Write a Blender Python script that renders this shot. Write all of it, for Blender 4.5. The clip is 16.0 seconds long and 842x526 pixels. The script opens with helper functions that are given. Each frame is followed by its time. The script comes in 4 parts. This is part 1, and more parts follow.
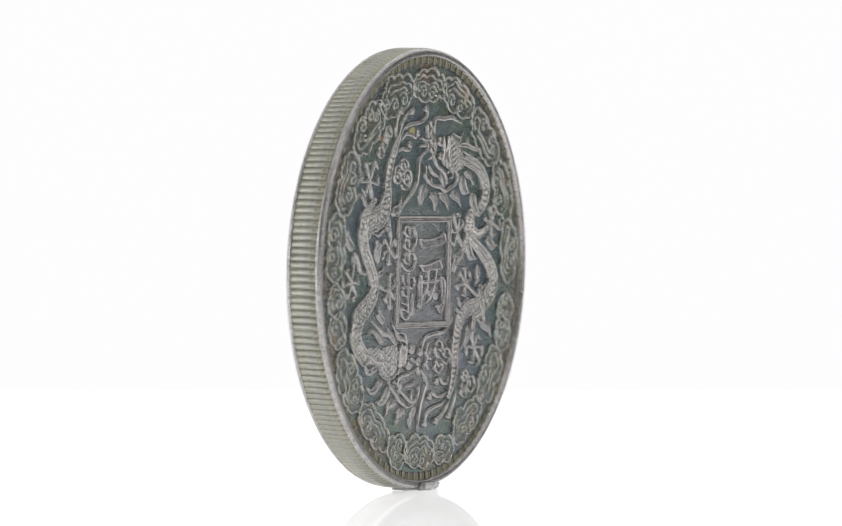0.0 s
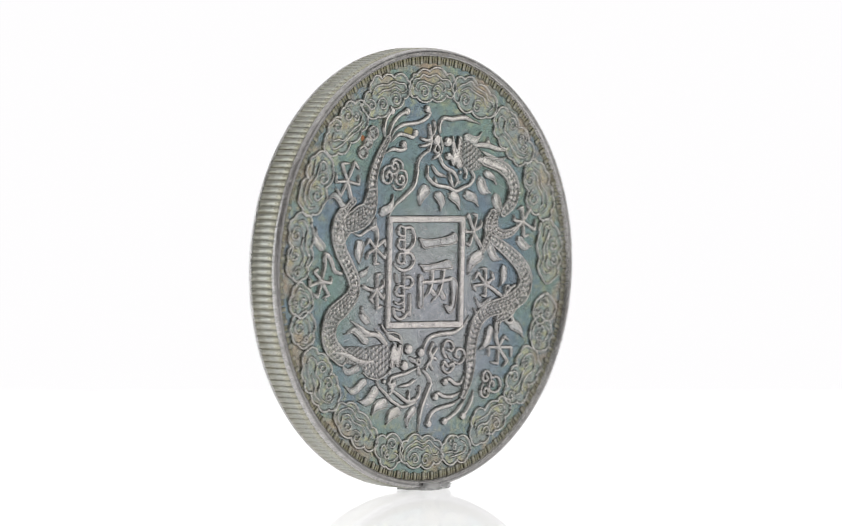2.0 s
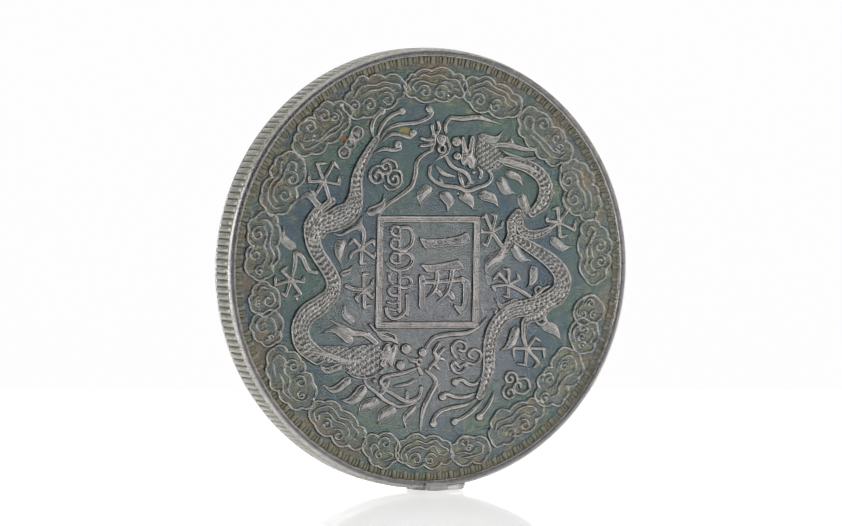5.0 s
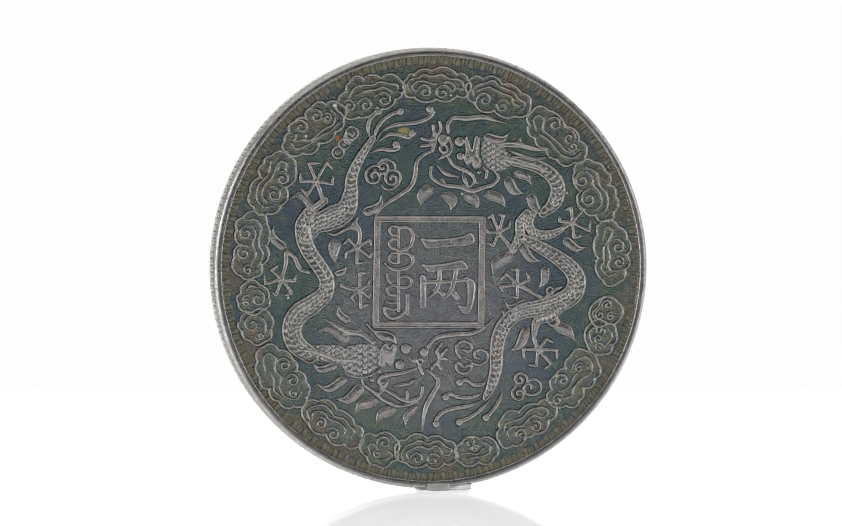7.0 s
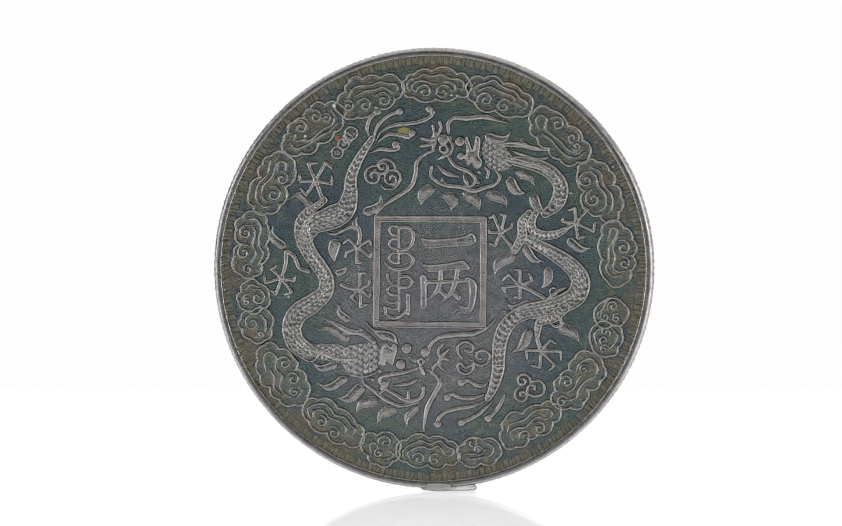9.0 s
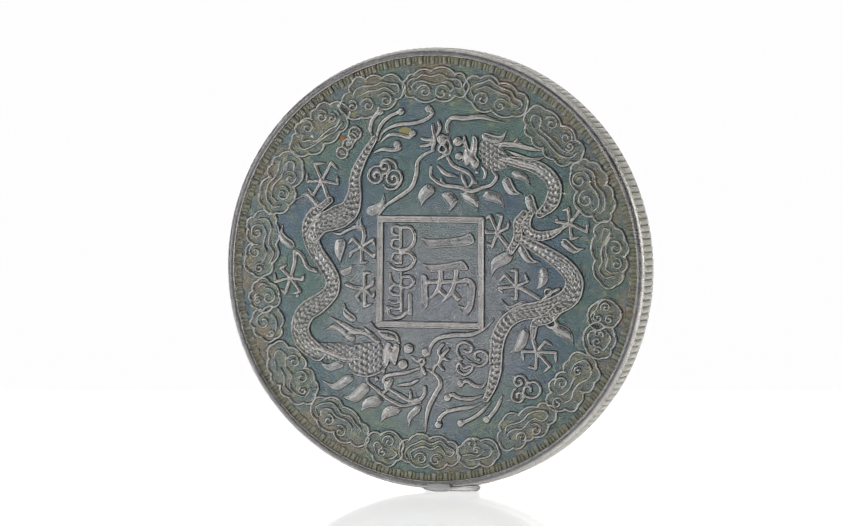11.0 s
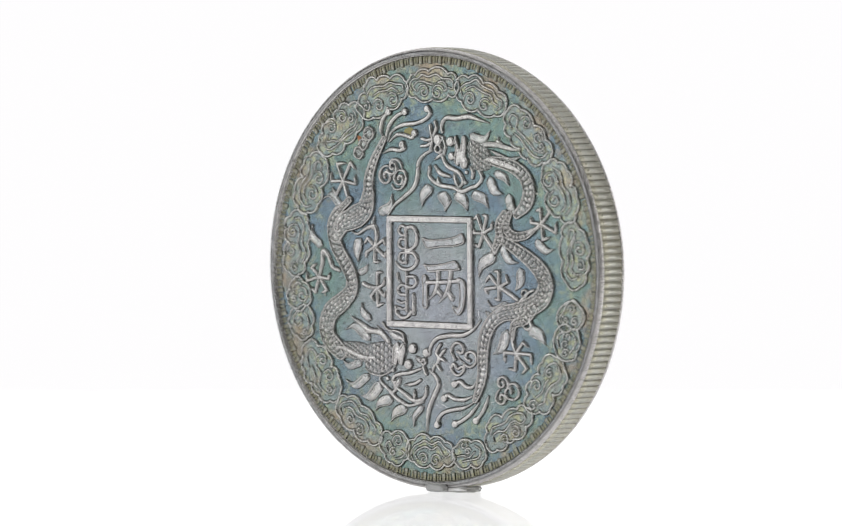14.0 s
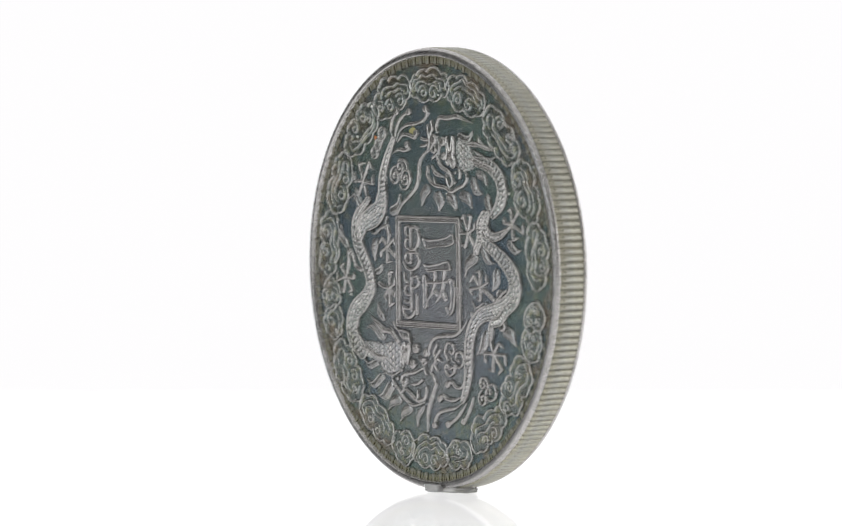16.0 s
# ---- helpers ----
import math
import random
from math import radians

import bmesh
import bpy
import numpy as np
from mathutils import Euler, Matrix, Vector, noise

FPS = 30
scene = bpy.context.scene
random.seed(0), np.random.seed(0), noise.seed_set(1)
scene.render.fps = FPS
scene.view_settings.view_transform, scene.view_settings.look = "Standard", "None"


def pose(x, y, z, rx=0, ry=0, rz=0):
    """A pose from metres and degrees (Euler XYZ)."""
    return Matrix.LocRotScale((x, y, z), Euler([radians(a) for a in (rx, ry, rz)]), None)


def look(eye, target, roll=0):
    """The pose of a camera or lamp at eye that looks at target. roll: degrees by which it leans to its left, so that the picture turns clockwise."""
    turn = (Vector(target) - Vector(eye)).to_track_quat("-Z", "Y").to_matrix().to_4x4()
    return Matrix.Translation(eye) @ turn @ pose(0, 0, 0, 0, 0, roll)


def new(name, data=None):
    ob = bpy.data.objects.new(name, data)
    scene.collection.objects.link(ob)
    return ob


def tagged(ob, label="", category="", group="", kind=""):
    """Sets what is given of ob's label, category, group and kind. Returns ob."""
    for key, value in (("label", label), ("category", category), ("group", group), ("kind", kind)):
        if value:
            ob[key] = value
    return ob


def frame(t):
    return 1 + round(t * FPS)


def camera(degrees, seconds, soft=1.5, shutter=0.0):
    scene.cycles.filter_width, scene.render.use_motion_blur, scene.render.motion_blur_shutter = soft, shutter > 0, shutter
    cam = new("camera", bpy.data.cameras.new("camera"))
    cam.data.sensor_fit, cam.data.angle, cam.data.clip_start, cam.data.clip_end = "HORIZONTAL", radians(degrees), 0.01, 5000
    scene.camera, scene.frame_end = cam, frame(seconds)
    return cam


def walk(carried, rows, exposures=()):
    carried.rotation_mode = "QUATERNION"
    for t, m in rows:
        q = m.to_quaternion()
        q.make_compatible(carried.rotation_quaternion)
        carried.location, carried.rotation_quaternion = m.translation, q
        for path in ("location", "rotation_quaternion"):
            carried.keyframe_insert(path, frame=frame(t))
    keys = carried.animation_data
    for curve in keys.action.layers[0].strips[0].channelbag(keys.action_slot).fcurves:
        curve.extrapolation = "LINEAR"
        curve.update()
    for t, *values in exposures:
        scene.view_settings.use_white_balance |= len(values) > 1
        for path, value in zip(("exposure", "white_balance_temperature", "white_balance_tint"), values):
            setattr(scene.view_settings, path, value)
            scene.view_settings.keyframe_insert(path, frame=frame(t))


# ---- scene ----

U = 0.00005          # one drawing unit of the coin's face, in metres
BASE = 426           # height of the drawing's origin over the table, in units
RISE = 0.95          # height of the struck relief against its drawing
DIST = 9000          # camera distance in units
PITCH = 1.18
EYE = (0, -DIST * math.cos(radians(PITCH)) * U, (BASE + DIST * math.sin(radians(PITCH))) * U)
LENS = 2 * math.degrees(math.atan(784 / DIST))

cam = camera(LENS, 16.0, 1.05)
cam.data.dof.use_dof, cam.data.dof.focus_distance, cam.data.dof.aperture_fstop = True, DIST * U, 32.0
walk(cam, [(0, look(EYE, (0, 0, BASE * U))), (16.0, look(EYE, (0, 0, BASE * U)))])

# ---------------------------------------------------------------- light
world = bpy.data.worlds.new("studio")
scene.world = world
world.use_nodes = True
world.node_tree.nodes["Background"].inputs[0].default_value = (1.0, 0.995, 0.965, 1)
world.node_tree.nodes["Background"].inputs[1].default_value = 0.215


def softbox(name, azimuth, elevation, distance, width, height, power, colour=(1, 1, 1)):
    """A rectangular studio lamp; azimuth in degrees from the camera's side, positive to the right."""
    lamp = bpy.data.lights.new(name, "AREA")
    lamp.shape, lamp.size, lamp.size_y = "RECTANGLE", width, height
    lamp.energy, lamp.color = power, colour
    ob = new(name, lamp)
    a, e = radians(azimuth), radians(elevation)
    eye = (distance * math.sin(a) * math.cos(e), -distance * math.cos(a) * math.cos(e), BASE * U + distance * math.sin(e))
    ob.matrix_world = look(eye, (0, 0, BASE * U))
    return ob


softbox("softbox_left", -69, 1, 0.8, 0.80, 0.9, 4.9, (0.95, 0.98, 1.0))
softbox("softbox_right", 82, 2, 0.8, 0.76, 0.9, 4.2, (1.0, 0.98, 0.96))
softbox("softbox_top", 0, 88, 0.9, 1.7, 1.7, 5.5)


# ---------------------------------------------------------------- materials
def material(name):
    m = bpy.data.materials.new(name)
    m.use_nodes = True
    t = m.node_tree
    return m, t, t.nodes["Principled BSDF"]


def node(t, kind, **values):
    n = t.nodes.new(kind)
    for key, value in values.items():
        n.inputs[key.replace("_", " ")].default_value = value
    return n


def ramp(t, source, stops):
    n = t.nodes.new("ShaderNodeValToRGB")
    while len(n.color_ramp.elements) < len(stops):
        n.color_ramp.elements.new(0.5)
    for e, (p, c) in zip(n.color_ramp.elements, stops):
        e.position, e.color = p, (*c, 1) if len(c) == 3 else c
    t.links.new(source, n.inputs[0])
    return n


def mixed(t, factor, a, b):
    n = t.nodes.new("ShaderNodeMix")
    n.data_type = "RGBA"
    for socket, value in ((n.inputs[0], factor), (n.inputs[6], a), (n.inputs[7], b)):
        if isinstance(value, bpy.types.NodeSocket):
            t.links.new(value, socket)
        elif isinstance(value, tuple):
            socket.default_value = (*value, 1)
        else:
            socket.default_value = value
    return n.outputs[2]


def maths(t, kind, a, b=0.0, clamp=False):
    n = t.nodes.new("ShaderNodeMath")
    n.operation, n.use_clamp = kind, clamp
    for socket, value in ((n.inputs[0], a), (n.inputs[1], b)):
        if isinstance(value, bpy.types.NodeSocket):
            t.links.new(value, socket)
        else:
            socket.default_value = value
    return n.outputs[0]


def toned_silver(name, green, blue, warm, bare, wear_from, wear_to, rough=0.28, olive=0.0, stain=0.35, pits=0.00006, flank_glint=0.0):
    """Toned silver: drifting patina in the low parts, bare worn metal on what stands proud; heights in units of the drawing."""
    m, t, b = material(name)
    where = t.nodes.new("ShaderNodeTexCoord").outputs["Object"]
    xyz = t.nodes.new("ShaderNodeSeparateXYZ")
    t.links.new(where, xyz.inputs[0])

    def noisy(scale, detail=4.0, rough_=0.6, shift=0.0):
        mp = t.nodes.new("ShaderNodeMapping")
        mp.inputs["Location"].default_value = (shift, shift * 0.7, 0)
        t.links.new(where, mp.inputs[0])
        n = node(t, "ShaderNodeTexNoise", Scale=scale, Detail=detail, Roughness=rough_)
        t.links.new(mp.outputs[0], n.inputs["Vector"])
        return n.outputs["Fac"]

    def span(value, a, b_, lo=0.0, hi=1.0):
        n = t.nodes.new("ShaderNodeMapRange")
        n.interpolation_type = "SMOOTHSTEP"
        for k, q in enumerate((a, b_, lo, hi)):
            n.inputs[k + 1].default_value = q
        t.links.new(value, n.inputs[0])
        return n.outputs[0]

    large, medium, fine, grain = noisy(130), noisy(420, 5.0, 0.65, 0.3), noisy(1500, 4.0), noisy(7000, 3.0, 0.7)
    height = maths(t, "DIVIDE", xyz.outputs[2], U * RISE)
    height = maths(t, "ADD", height, maths(t, "MULTIPLY", maths(t, "SUBTRACT", fine, 0.5), 4.0))
    worn = span(height, wear_from, wear_to)
    patina = mixed(t, span(large, 0.38, 0.62), green, blue)
    patina = mixed(t, span(medium, 0.52, 0.72, 0, stain), patina, warm)
    # distance from the coin's middle
    r = maths(t, "SQRT", maths(t, "ADD", maths(t, "POWER", maths(t, "SUBTRACT", xyz.outputs[0], 20.5 * U), 2.0),
                               maths(t, "POWER", maths(t, "ADD", xyz.outputs[1], 10.5 * U), 2.0)))
    r = maths(t, "ADD", maths(t, "DIVIDE", r, U), maths(t, "MULTIPLY", maths(t, "SUBTRACT", medium, 0.5), 130.0))
    # just below the middle: greyer and lighter; outer ring: an olive film in spots
    low = maths(t, "SQRT", maths(t, "ADD", maths(t, "POWER", maths(t, "SUBTRACT", xyz.outputs[0], 15 * U), 2.0),
                                 maths(t, "POWER", maths(t, "ADD", xyz.outputs[1], 105 * U), 2.0)))
    low = maths(t, "ADD", maths(t, "DIVIDE", low, U), maths(t, "MULTIPLY", maths(t, "SUBTRACT", medium, 0.5), 160.0))
    greyed_middle = span(low, 270, 110)
    patina = mixed(t, maths(t, "MULTIPLY", greyed_middle, 0.62), patina, (0.238, 0.232, 0.245))
    if olive:
        spots = maths(t, "MULTIPLY", span(noisy(1100, 5.0, 0.7, 0.8), 0.49, 0.62), span(r, 250, 320))
        patina = mixed(t, maths(t, "MULTIPLY", spots, olive), patina, (0.31, 0.29, 0.13))
        rust = maths(t, "MULTIPLY", span(r, 330, 385), span(noisy(300, 4.0, 0.6, 1.7), 0.42, 0.62, 0, 0.75))
        patina = mixed(t, rust, patina, (0.215, 0.165, 0.115))
    colour = mixed(t, maths(t, "MULTIPLY", worn, 0.7) if flank_glint else worn, patina, bare)
    if flank_glint:
        # side light caught on the relief's steep sides, painted in as a brighter colour
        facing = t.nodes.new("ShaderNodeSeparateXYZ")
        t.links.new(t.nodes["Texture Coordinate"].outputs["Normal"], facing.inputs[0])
        colour = mixed(t, span(facing.outputs[2], 0.94, 0.72, 0, flank_glint), colour, (0.50, 0.487, 0.475))
    # fine grain of the struck surface
    hsv = t.nodes.new("ShaderNodeHueSaturation")
    t.links.new(colour, hsv.inputs["Color"])
    t.links.new(maths(t, "ADD", -0.06, maths(t, "MULTIPLY", maths(t, "ADD", grain, maths(t, "MULTIPLY", fine, 0.5)), 1.4)), hsv.inputs["Value"])
    colour = hsv.outputs[0]
    # dark specks and grime
    colour = mixed(t, span(noisy(3200, 2.0, 0.5, 0.5), 0.64, 0.74, 0, 0.55), colour, (0.06, 0.06, 0.05))
    b.inputs["Metallic"].default_value = 1.0
    ro = maths(t, "ADD", maths(t, "ADD", maths(t, "MULTIPLY", medium, 0.2), rough - 0.1), maths(t, "MULTIPLY", greyed_middle, 0.03))
    t.links.new(ro, b.inputs["Roughness"])
    bump = node(t, "ShaderNodeBump", Strength=0.7, Distance=pits)
    # hairline scratches
    hair = maths(t, "ADD", maths(t, "MULTIPLY", grain, 1.0), maths(t, "MULTIPLY", fine, 0.8))
    marks = 0.0
    for angle, stretch in ((0.45, 330), (-0.75, 420), (1.25, 380), (-0.2, 500)):
        turned = t.nodes.new("ShaderNodeMapping")
        turned.inputs["Rotation"].default_value = (0, 0, angle)
        t.links.new(where, turned.inputs[0])
        mp = t.nodes.new("ShaderNodeMapping")
        mp.inputs["Scale"].default_value = (stretch, 15000, 1)
        t.links.new(turned.outputs[0], mp.inputs[0])
        n = node(t, "ShaderNodeTexNoise", Scale=1.0, Detail=1.0)
        t.links.new(mp.outputs[0], n.inputs["Vector"])
        mark = span(n.outputs["Fac"], 0.67, 0.73)
        hair = maths(t, "SUBTRACT", hair, maths(t, "MULTIPLY", mark, 0.6))
        marks = maths(t, "MAXIMUM", mark, marks)
    colour = mixed(t, maths(t, "MULTIPLY", marks, maths(t, "ADD", 0.3, maths(t, "MULTIPLY", greyed_middle, 0.7))), colour, (0.46, 0.45, 0.45))
    t.links.new(colour, b.inputs["Base Color"])
    t.links.new(hair, bump.inputs["Height"])
    t.links.new(bump.outputs[0], b.inputs["Normal"])
    return m


BARE = (0.42, 0.402, 0.392)
FIELD = toned_silver("toned_silver_field", (0.105, 0.152, 0.139), (0.094, 0.128, 0.156), (0.152, 0.138, 0.15), BARE, 20, 30, 0.20, 0.3, 0.35, 0.00004)
RELIEF = toned_silver("toned_silver_relief", (0.21, 0.225, 0.215), (0.21, 0.225, 0.23), (0.24, 0.23, 0.20), (0.345, 0.323, 0.308), 3.0, 6.0, 0.11, 0.3, 0.35, 0.000028, flank_glint=0.4)
DRAGON = toned_silver("toned_silver_dragons", (0.20, 0.215, 0.202), (0.198, 0.21, 0.21), (0.225, 0.205, 0.175), (0.38, 0.36, 0.343), 3.0, 6.0, 0.12, 0.2, 0.35, 0.000028, flank_glint=0.25)
CLOUDS = toned_silver("toned_silver_clouds", (0.13, 0.158, 0.145), (0.13, 0.155, 0.158), (0.18, 0.175, 0.13), (0.38, 0.37, 0.355), 2.0, 4.0, 0.13, 0.4, 0.35, 0.00003, flank_glint=0.1)
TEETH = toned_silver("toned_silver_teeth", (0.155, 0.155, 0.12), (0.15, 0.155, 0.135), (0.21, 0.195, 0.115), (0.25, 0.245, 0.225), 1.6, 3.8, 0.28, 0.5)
RIM = toned_silver("toned_silver_rim", (0.15, 0.147, 0.143), (0.14, 0.14, 0.143), (0.13, 0.115, 0.10), (0.22, 0.212, 0.207), 5.5, 12.0, 0.15, 0.0, 0.6, 0.00004, flank_glint=0.85)
EDGE = toned_silver("toned_silver_edge", (0.41, 0.39, 0.29), (0.36, 0.365, 0.345), (0.24, 0.195, 0.165), (0.42, 0.41, 0.38), 5, 10, 0.30, 0.0, 0.75)
GROOVE = toned_silver("dark_olive_grooves", (0.17, 0.155, 0.105), (0.15, 0.15, 0.125), (0.14, 0.115, 0.085), (0.34, 0.33, 0.2), 5, 10, 0.45)


def white_acrylic():
    m, t, b = material("white_acrylic")
    b.inputs["Base Color"].default_value = (0.86, 0.86, 0.87, 1)
    b.inputs["Roughness"].default_value = 0.6
    b.inputs["Specular IOR Level"].default_value = 0.0
    # the sheet is lit from below
    b.inputs["Emission Color"].default_value = (1.0, 0.995, 1.0, 1)
    b.inputs["Emission Strength"].default_value = 0.88
    gloss = node(t, "ShaderNodeBsdfGlossy", Roughness=0.012)
    gloss.inputs[0].default_value = (1, 1, 1, 1)
    mix = t.nodes.new("ShaderNodeMixShader")
    mix.inputs[0].default_value = 0.5
    t.links.new(b.outputs[0], mix.inputs[1])
    t.links.new(gloss.outputs[0], mix.inputs[2])
    t.links.new(mix.outputs[0], t.nodes["Material Output"].inputs[0])
    return m


def glowing_white():
    m, t, b = material("glowing_white_paper")
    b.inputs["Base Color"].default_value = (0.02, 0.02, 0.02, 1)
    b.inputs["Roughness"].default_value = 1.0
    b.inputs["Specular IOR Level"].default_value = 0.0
    # the paper itself glows, in place of lamps shining on it
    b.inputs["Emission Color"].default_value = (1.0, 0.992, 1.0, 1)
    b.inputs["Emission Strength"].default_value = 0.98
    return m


def clear_putty():
    m, t, b = material("clear_putty")
    b.inputs["Base Color"].default_value = (0.86, 0.86, 0.85, 1)
    b.inputs["Roughness"].default_value = 0.16
    b.inputs["Transmission Weight"].default_value = 0.7
    b.inputs["IOR"].default_value = 1.4
    return m


ACRYLIC, PAPER, PUTTY = white_acrylic(), glowing_white(), clear_putty()


# ---------------------------------------------------------------- building
def mesh(name, verts, faces, mat, smooth=True):
    me = bpy.data.meshes.new(name)
    me.from_pydata([tuple(v) for v in verts], [], [tuple(f) for f in faces])
    me.materials.append(mat)
    me.validate()
    if smooth:
        me.polygons.foreach_set("use_smooth", [True] * len(me.polygons))
    me.update()
    return me


def part(name, me, parent, label=""):
    ob = new(name, me)
    ob.parent = parent
    if label:
        tagged(ob, label)
    return ob


def lathe(name, profile, mat, steps=480, centre=(20.5, -10.5)):
    """A turned body: profile of (radius, height) pairs round the coin's axis."""
    verts, faces = [], []
    n = len(profile)
    for k in range(steps):
        a = 2 * math.pi * k / steps
        for r, z in profile:
            verts.append(((centre[0] + r * math.cos(a)) * U, (centre[1] + r * math.sin(a)) * U, z * U))
    for k in range(steps):
        j = (k + 1) % steps
        for i in range(n - 1):
            faces.append((k * n + i, k * n + i + 1, j * n + i + 1, j * n + i))
    return mesh(name, verts, faces, mat)


# ---------------------------------------------------------------- the table and the backdrop
def ground():
    me = mesh("table_top", [(x, y, z) for z in (0, -0.02) for x, y in ((-0.22, -0.6), (0.22, -0.6), (0.22, 0.18), (-0.22, 0.18))],
              [(0, 1, 2, 3), (7, 6, 5, 4), (0, 4, 5, 1), (1, 5, 6, 2), (2, 6, 7, 3), (3, 7, 4, 0)], ACRYLIC, False)
    tagged(new("table_top", me), "glossy backlit white acrylic table top under the coin", "table top", kind="structure")
    w, pts = 0.6, []
    for x in (-w, w):
        pts += [(x, 0.61, -0.3), (x, 0.61, 1.2)]
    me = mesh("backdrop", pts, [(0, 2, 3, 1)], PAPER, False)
    tagged(new("backdrop", me), "plain white paper backdrop that glows on its own", "backdrop", kind="structure")


ground()

# ---------------------------------------------------------------- the coin
R, THICK = 412, 56
CX, CY = 20.5, -10.5
coin = tagged(new("silver_coin"), "toned silver coin with dragons and clouds, standing upright", "coin")


def coin_body():
    half = [(393, 0), (394.5, 1), (395.5, 5), (396.8, 7.4), (398.5, 8.2), (402.5, 8.4), (404.2, 7.9), (407.4, 5.4), (409.6, 2.6), (410.3, -0.5), (408.5, -2), (408.5, -THICK / 2)]
    back = [(r, -THICK - z) for r, z in reversed(half[:-1])]
    part("disc", lathe("disc", [(0.01, 0)] + [(r, 0) for r in (120, 250, 350)] + half[:1], FIELD), coin)
    part("rim", lathe("rim", half[:-1], RIM), coin, "worn silver rim")
    part("edge_band", lathe("edge_band", [half[-2], half[-1], (408.5, -THICK + 1)], GROOVE), coin, "dark olive band in the grooves of the edge")
    part("back", lathe("back", back + [(0.01, -THICK)], RIM), coin)


def reeds(count=204):
    a = math.pi / count
    verts, faces = [], []
    zs = [-2, -5, -THICK + 5, -THICK + 2]
    for k, z in enumerate(zs):
        up = 0.0 if k in (0, 3) else 1.0
        for f, d in ((-0.82, -0.5), (-0.62, 2.5 * up), (0.0, 3.2 * up), (0.62, 2.5 * up), (0.82, -0.5)):
            r = 408.3 + d
            verts.append((r * math.cos(f * a) * U, r * math.sin(f * a) * U, z * U))
    for k in range(3):
        for i in range(4):
            q = k * 5 + i
            faces.append((q, q + 5, q + 6, q + 1))
    me = mesh("reed", verts, faces, EDGE)
    for k in range(count):
        ob = part("reed", me, coin)
        ob.matrix_local = Matrix.Translation((CX * U, CY * U, 0)) @ Matrix.Rotation(2 * math.pi * k / count, 4, "Z")


def tooth(name, r0, half, high):
    verts = []
    for z, i in ((-1, 0.0), (high * 0.6, 0.3), (high * 0.9, 0.9), (high, 1.7)):
        for r, w in ((r0 + i, -1), (r0 + i, 1), (396, 1), (396, -1)):
            verts.append((r * U, w * max(0.5, half - i) * U, z * U))
    faces = [(12, 13, 14, 15)] + [(k * 4 + i, k * 4 + (i + 1) % 4, k * 4 + 4 + (i + 1) % 4, k * 4 + 4 + i) for k in (0, 1, 2) for i in range(4)]
    return mesh(name, verts, faces, TEETH, False)


def denticles(count=104):
    large, small = tooth("denticle", 380.5, 4.3, 2.3), tooth("small_denticle", 382.5, 2.6, 1.3)
    rng = random.Random(4)
    for k in range(count):
        for me, off in ((large, 0.0), (small, 0.36), (small, 0.64)):
            ob = part(me.name, me, coin)
            a = 2 * math.pi * (k + 0.93 + off + rng.uniform(-0.03, 0.03)) / count
            ob.matrix_local = Matrix.Translation((CX * U, CY * U, 0)) @ Matrix.Rotation(a, 4, "Z")


coin_body()

# ---------------------------------------------------------------- struck relief: drawn on a sheet of heights, one mesh a figure
def smooth_line(pts, closed=False, step=2.5):
    """A flowing line through the given points (x right, y down in the drawing)."""
    p = np.array([(x - 785.0, 490.0 - y) for x, y in pts])
    if len(p) == 2 and not closed:
        ext = np.array([2 * p[0] - p[1], p[0], p[1], 2 * p[1] - p[0]])
    elif closed:
        ext = np.vstack([p[-1], p, p[0], p[1]])
    else:
        ext = np.vstack([2 * p[0] - p[1], p, 2 * p[-1] - p[-2]])
    out = []
    for a, b, c, d in zip(ext, ext[1:], ext[2:], ext[3:]):
        n = max(2, int(np.hypot(*(c - b)) / step))
        t = (np.arange(n) / n)[:, None]
        out.append(0.5 * (2 * b + (c - a) * t + (2 * a - 5 * b + 4 * c - d) * t ** 2 + (3 * b - a - 3 * c + d) * t ** 3))
    out.append(p[:1] if closed else p[-1:])
    return np.vstack(out)


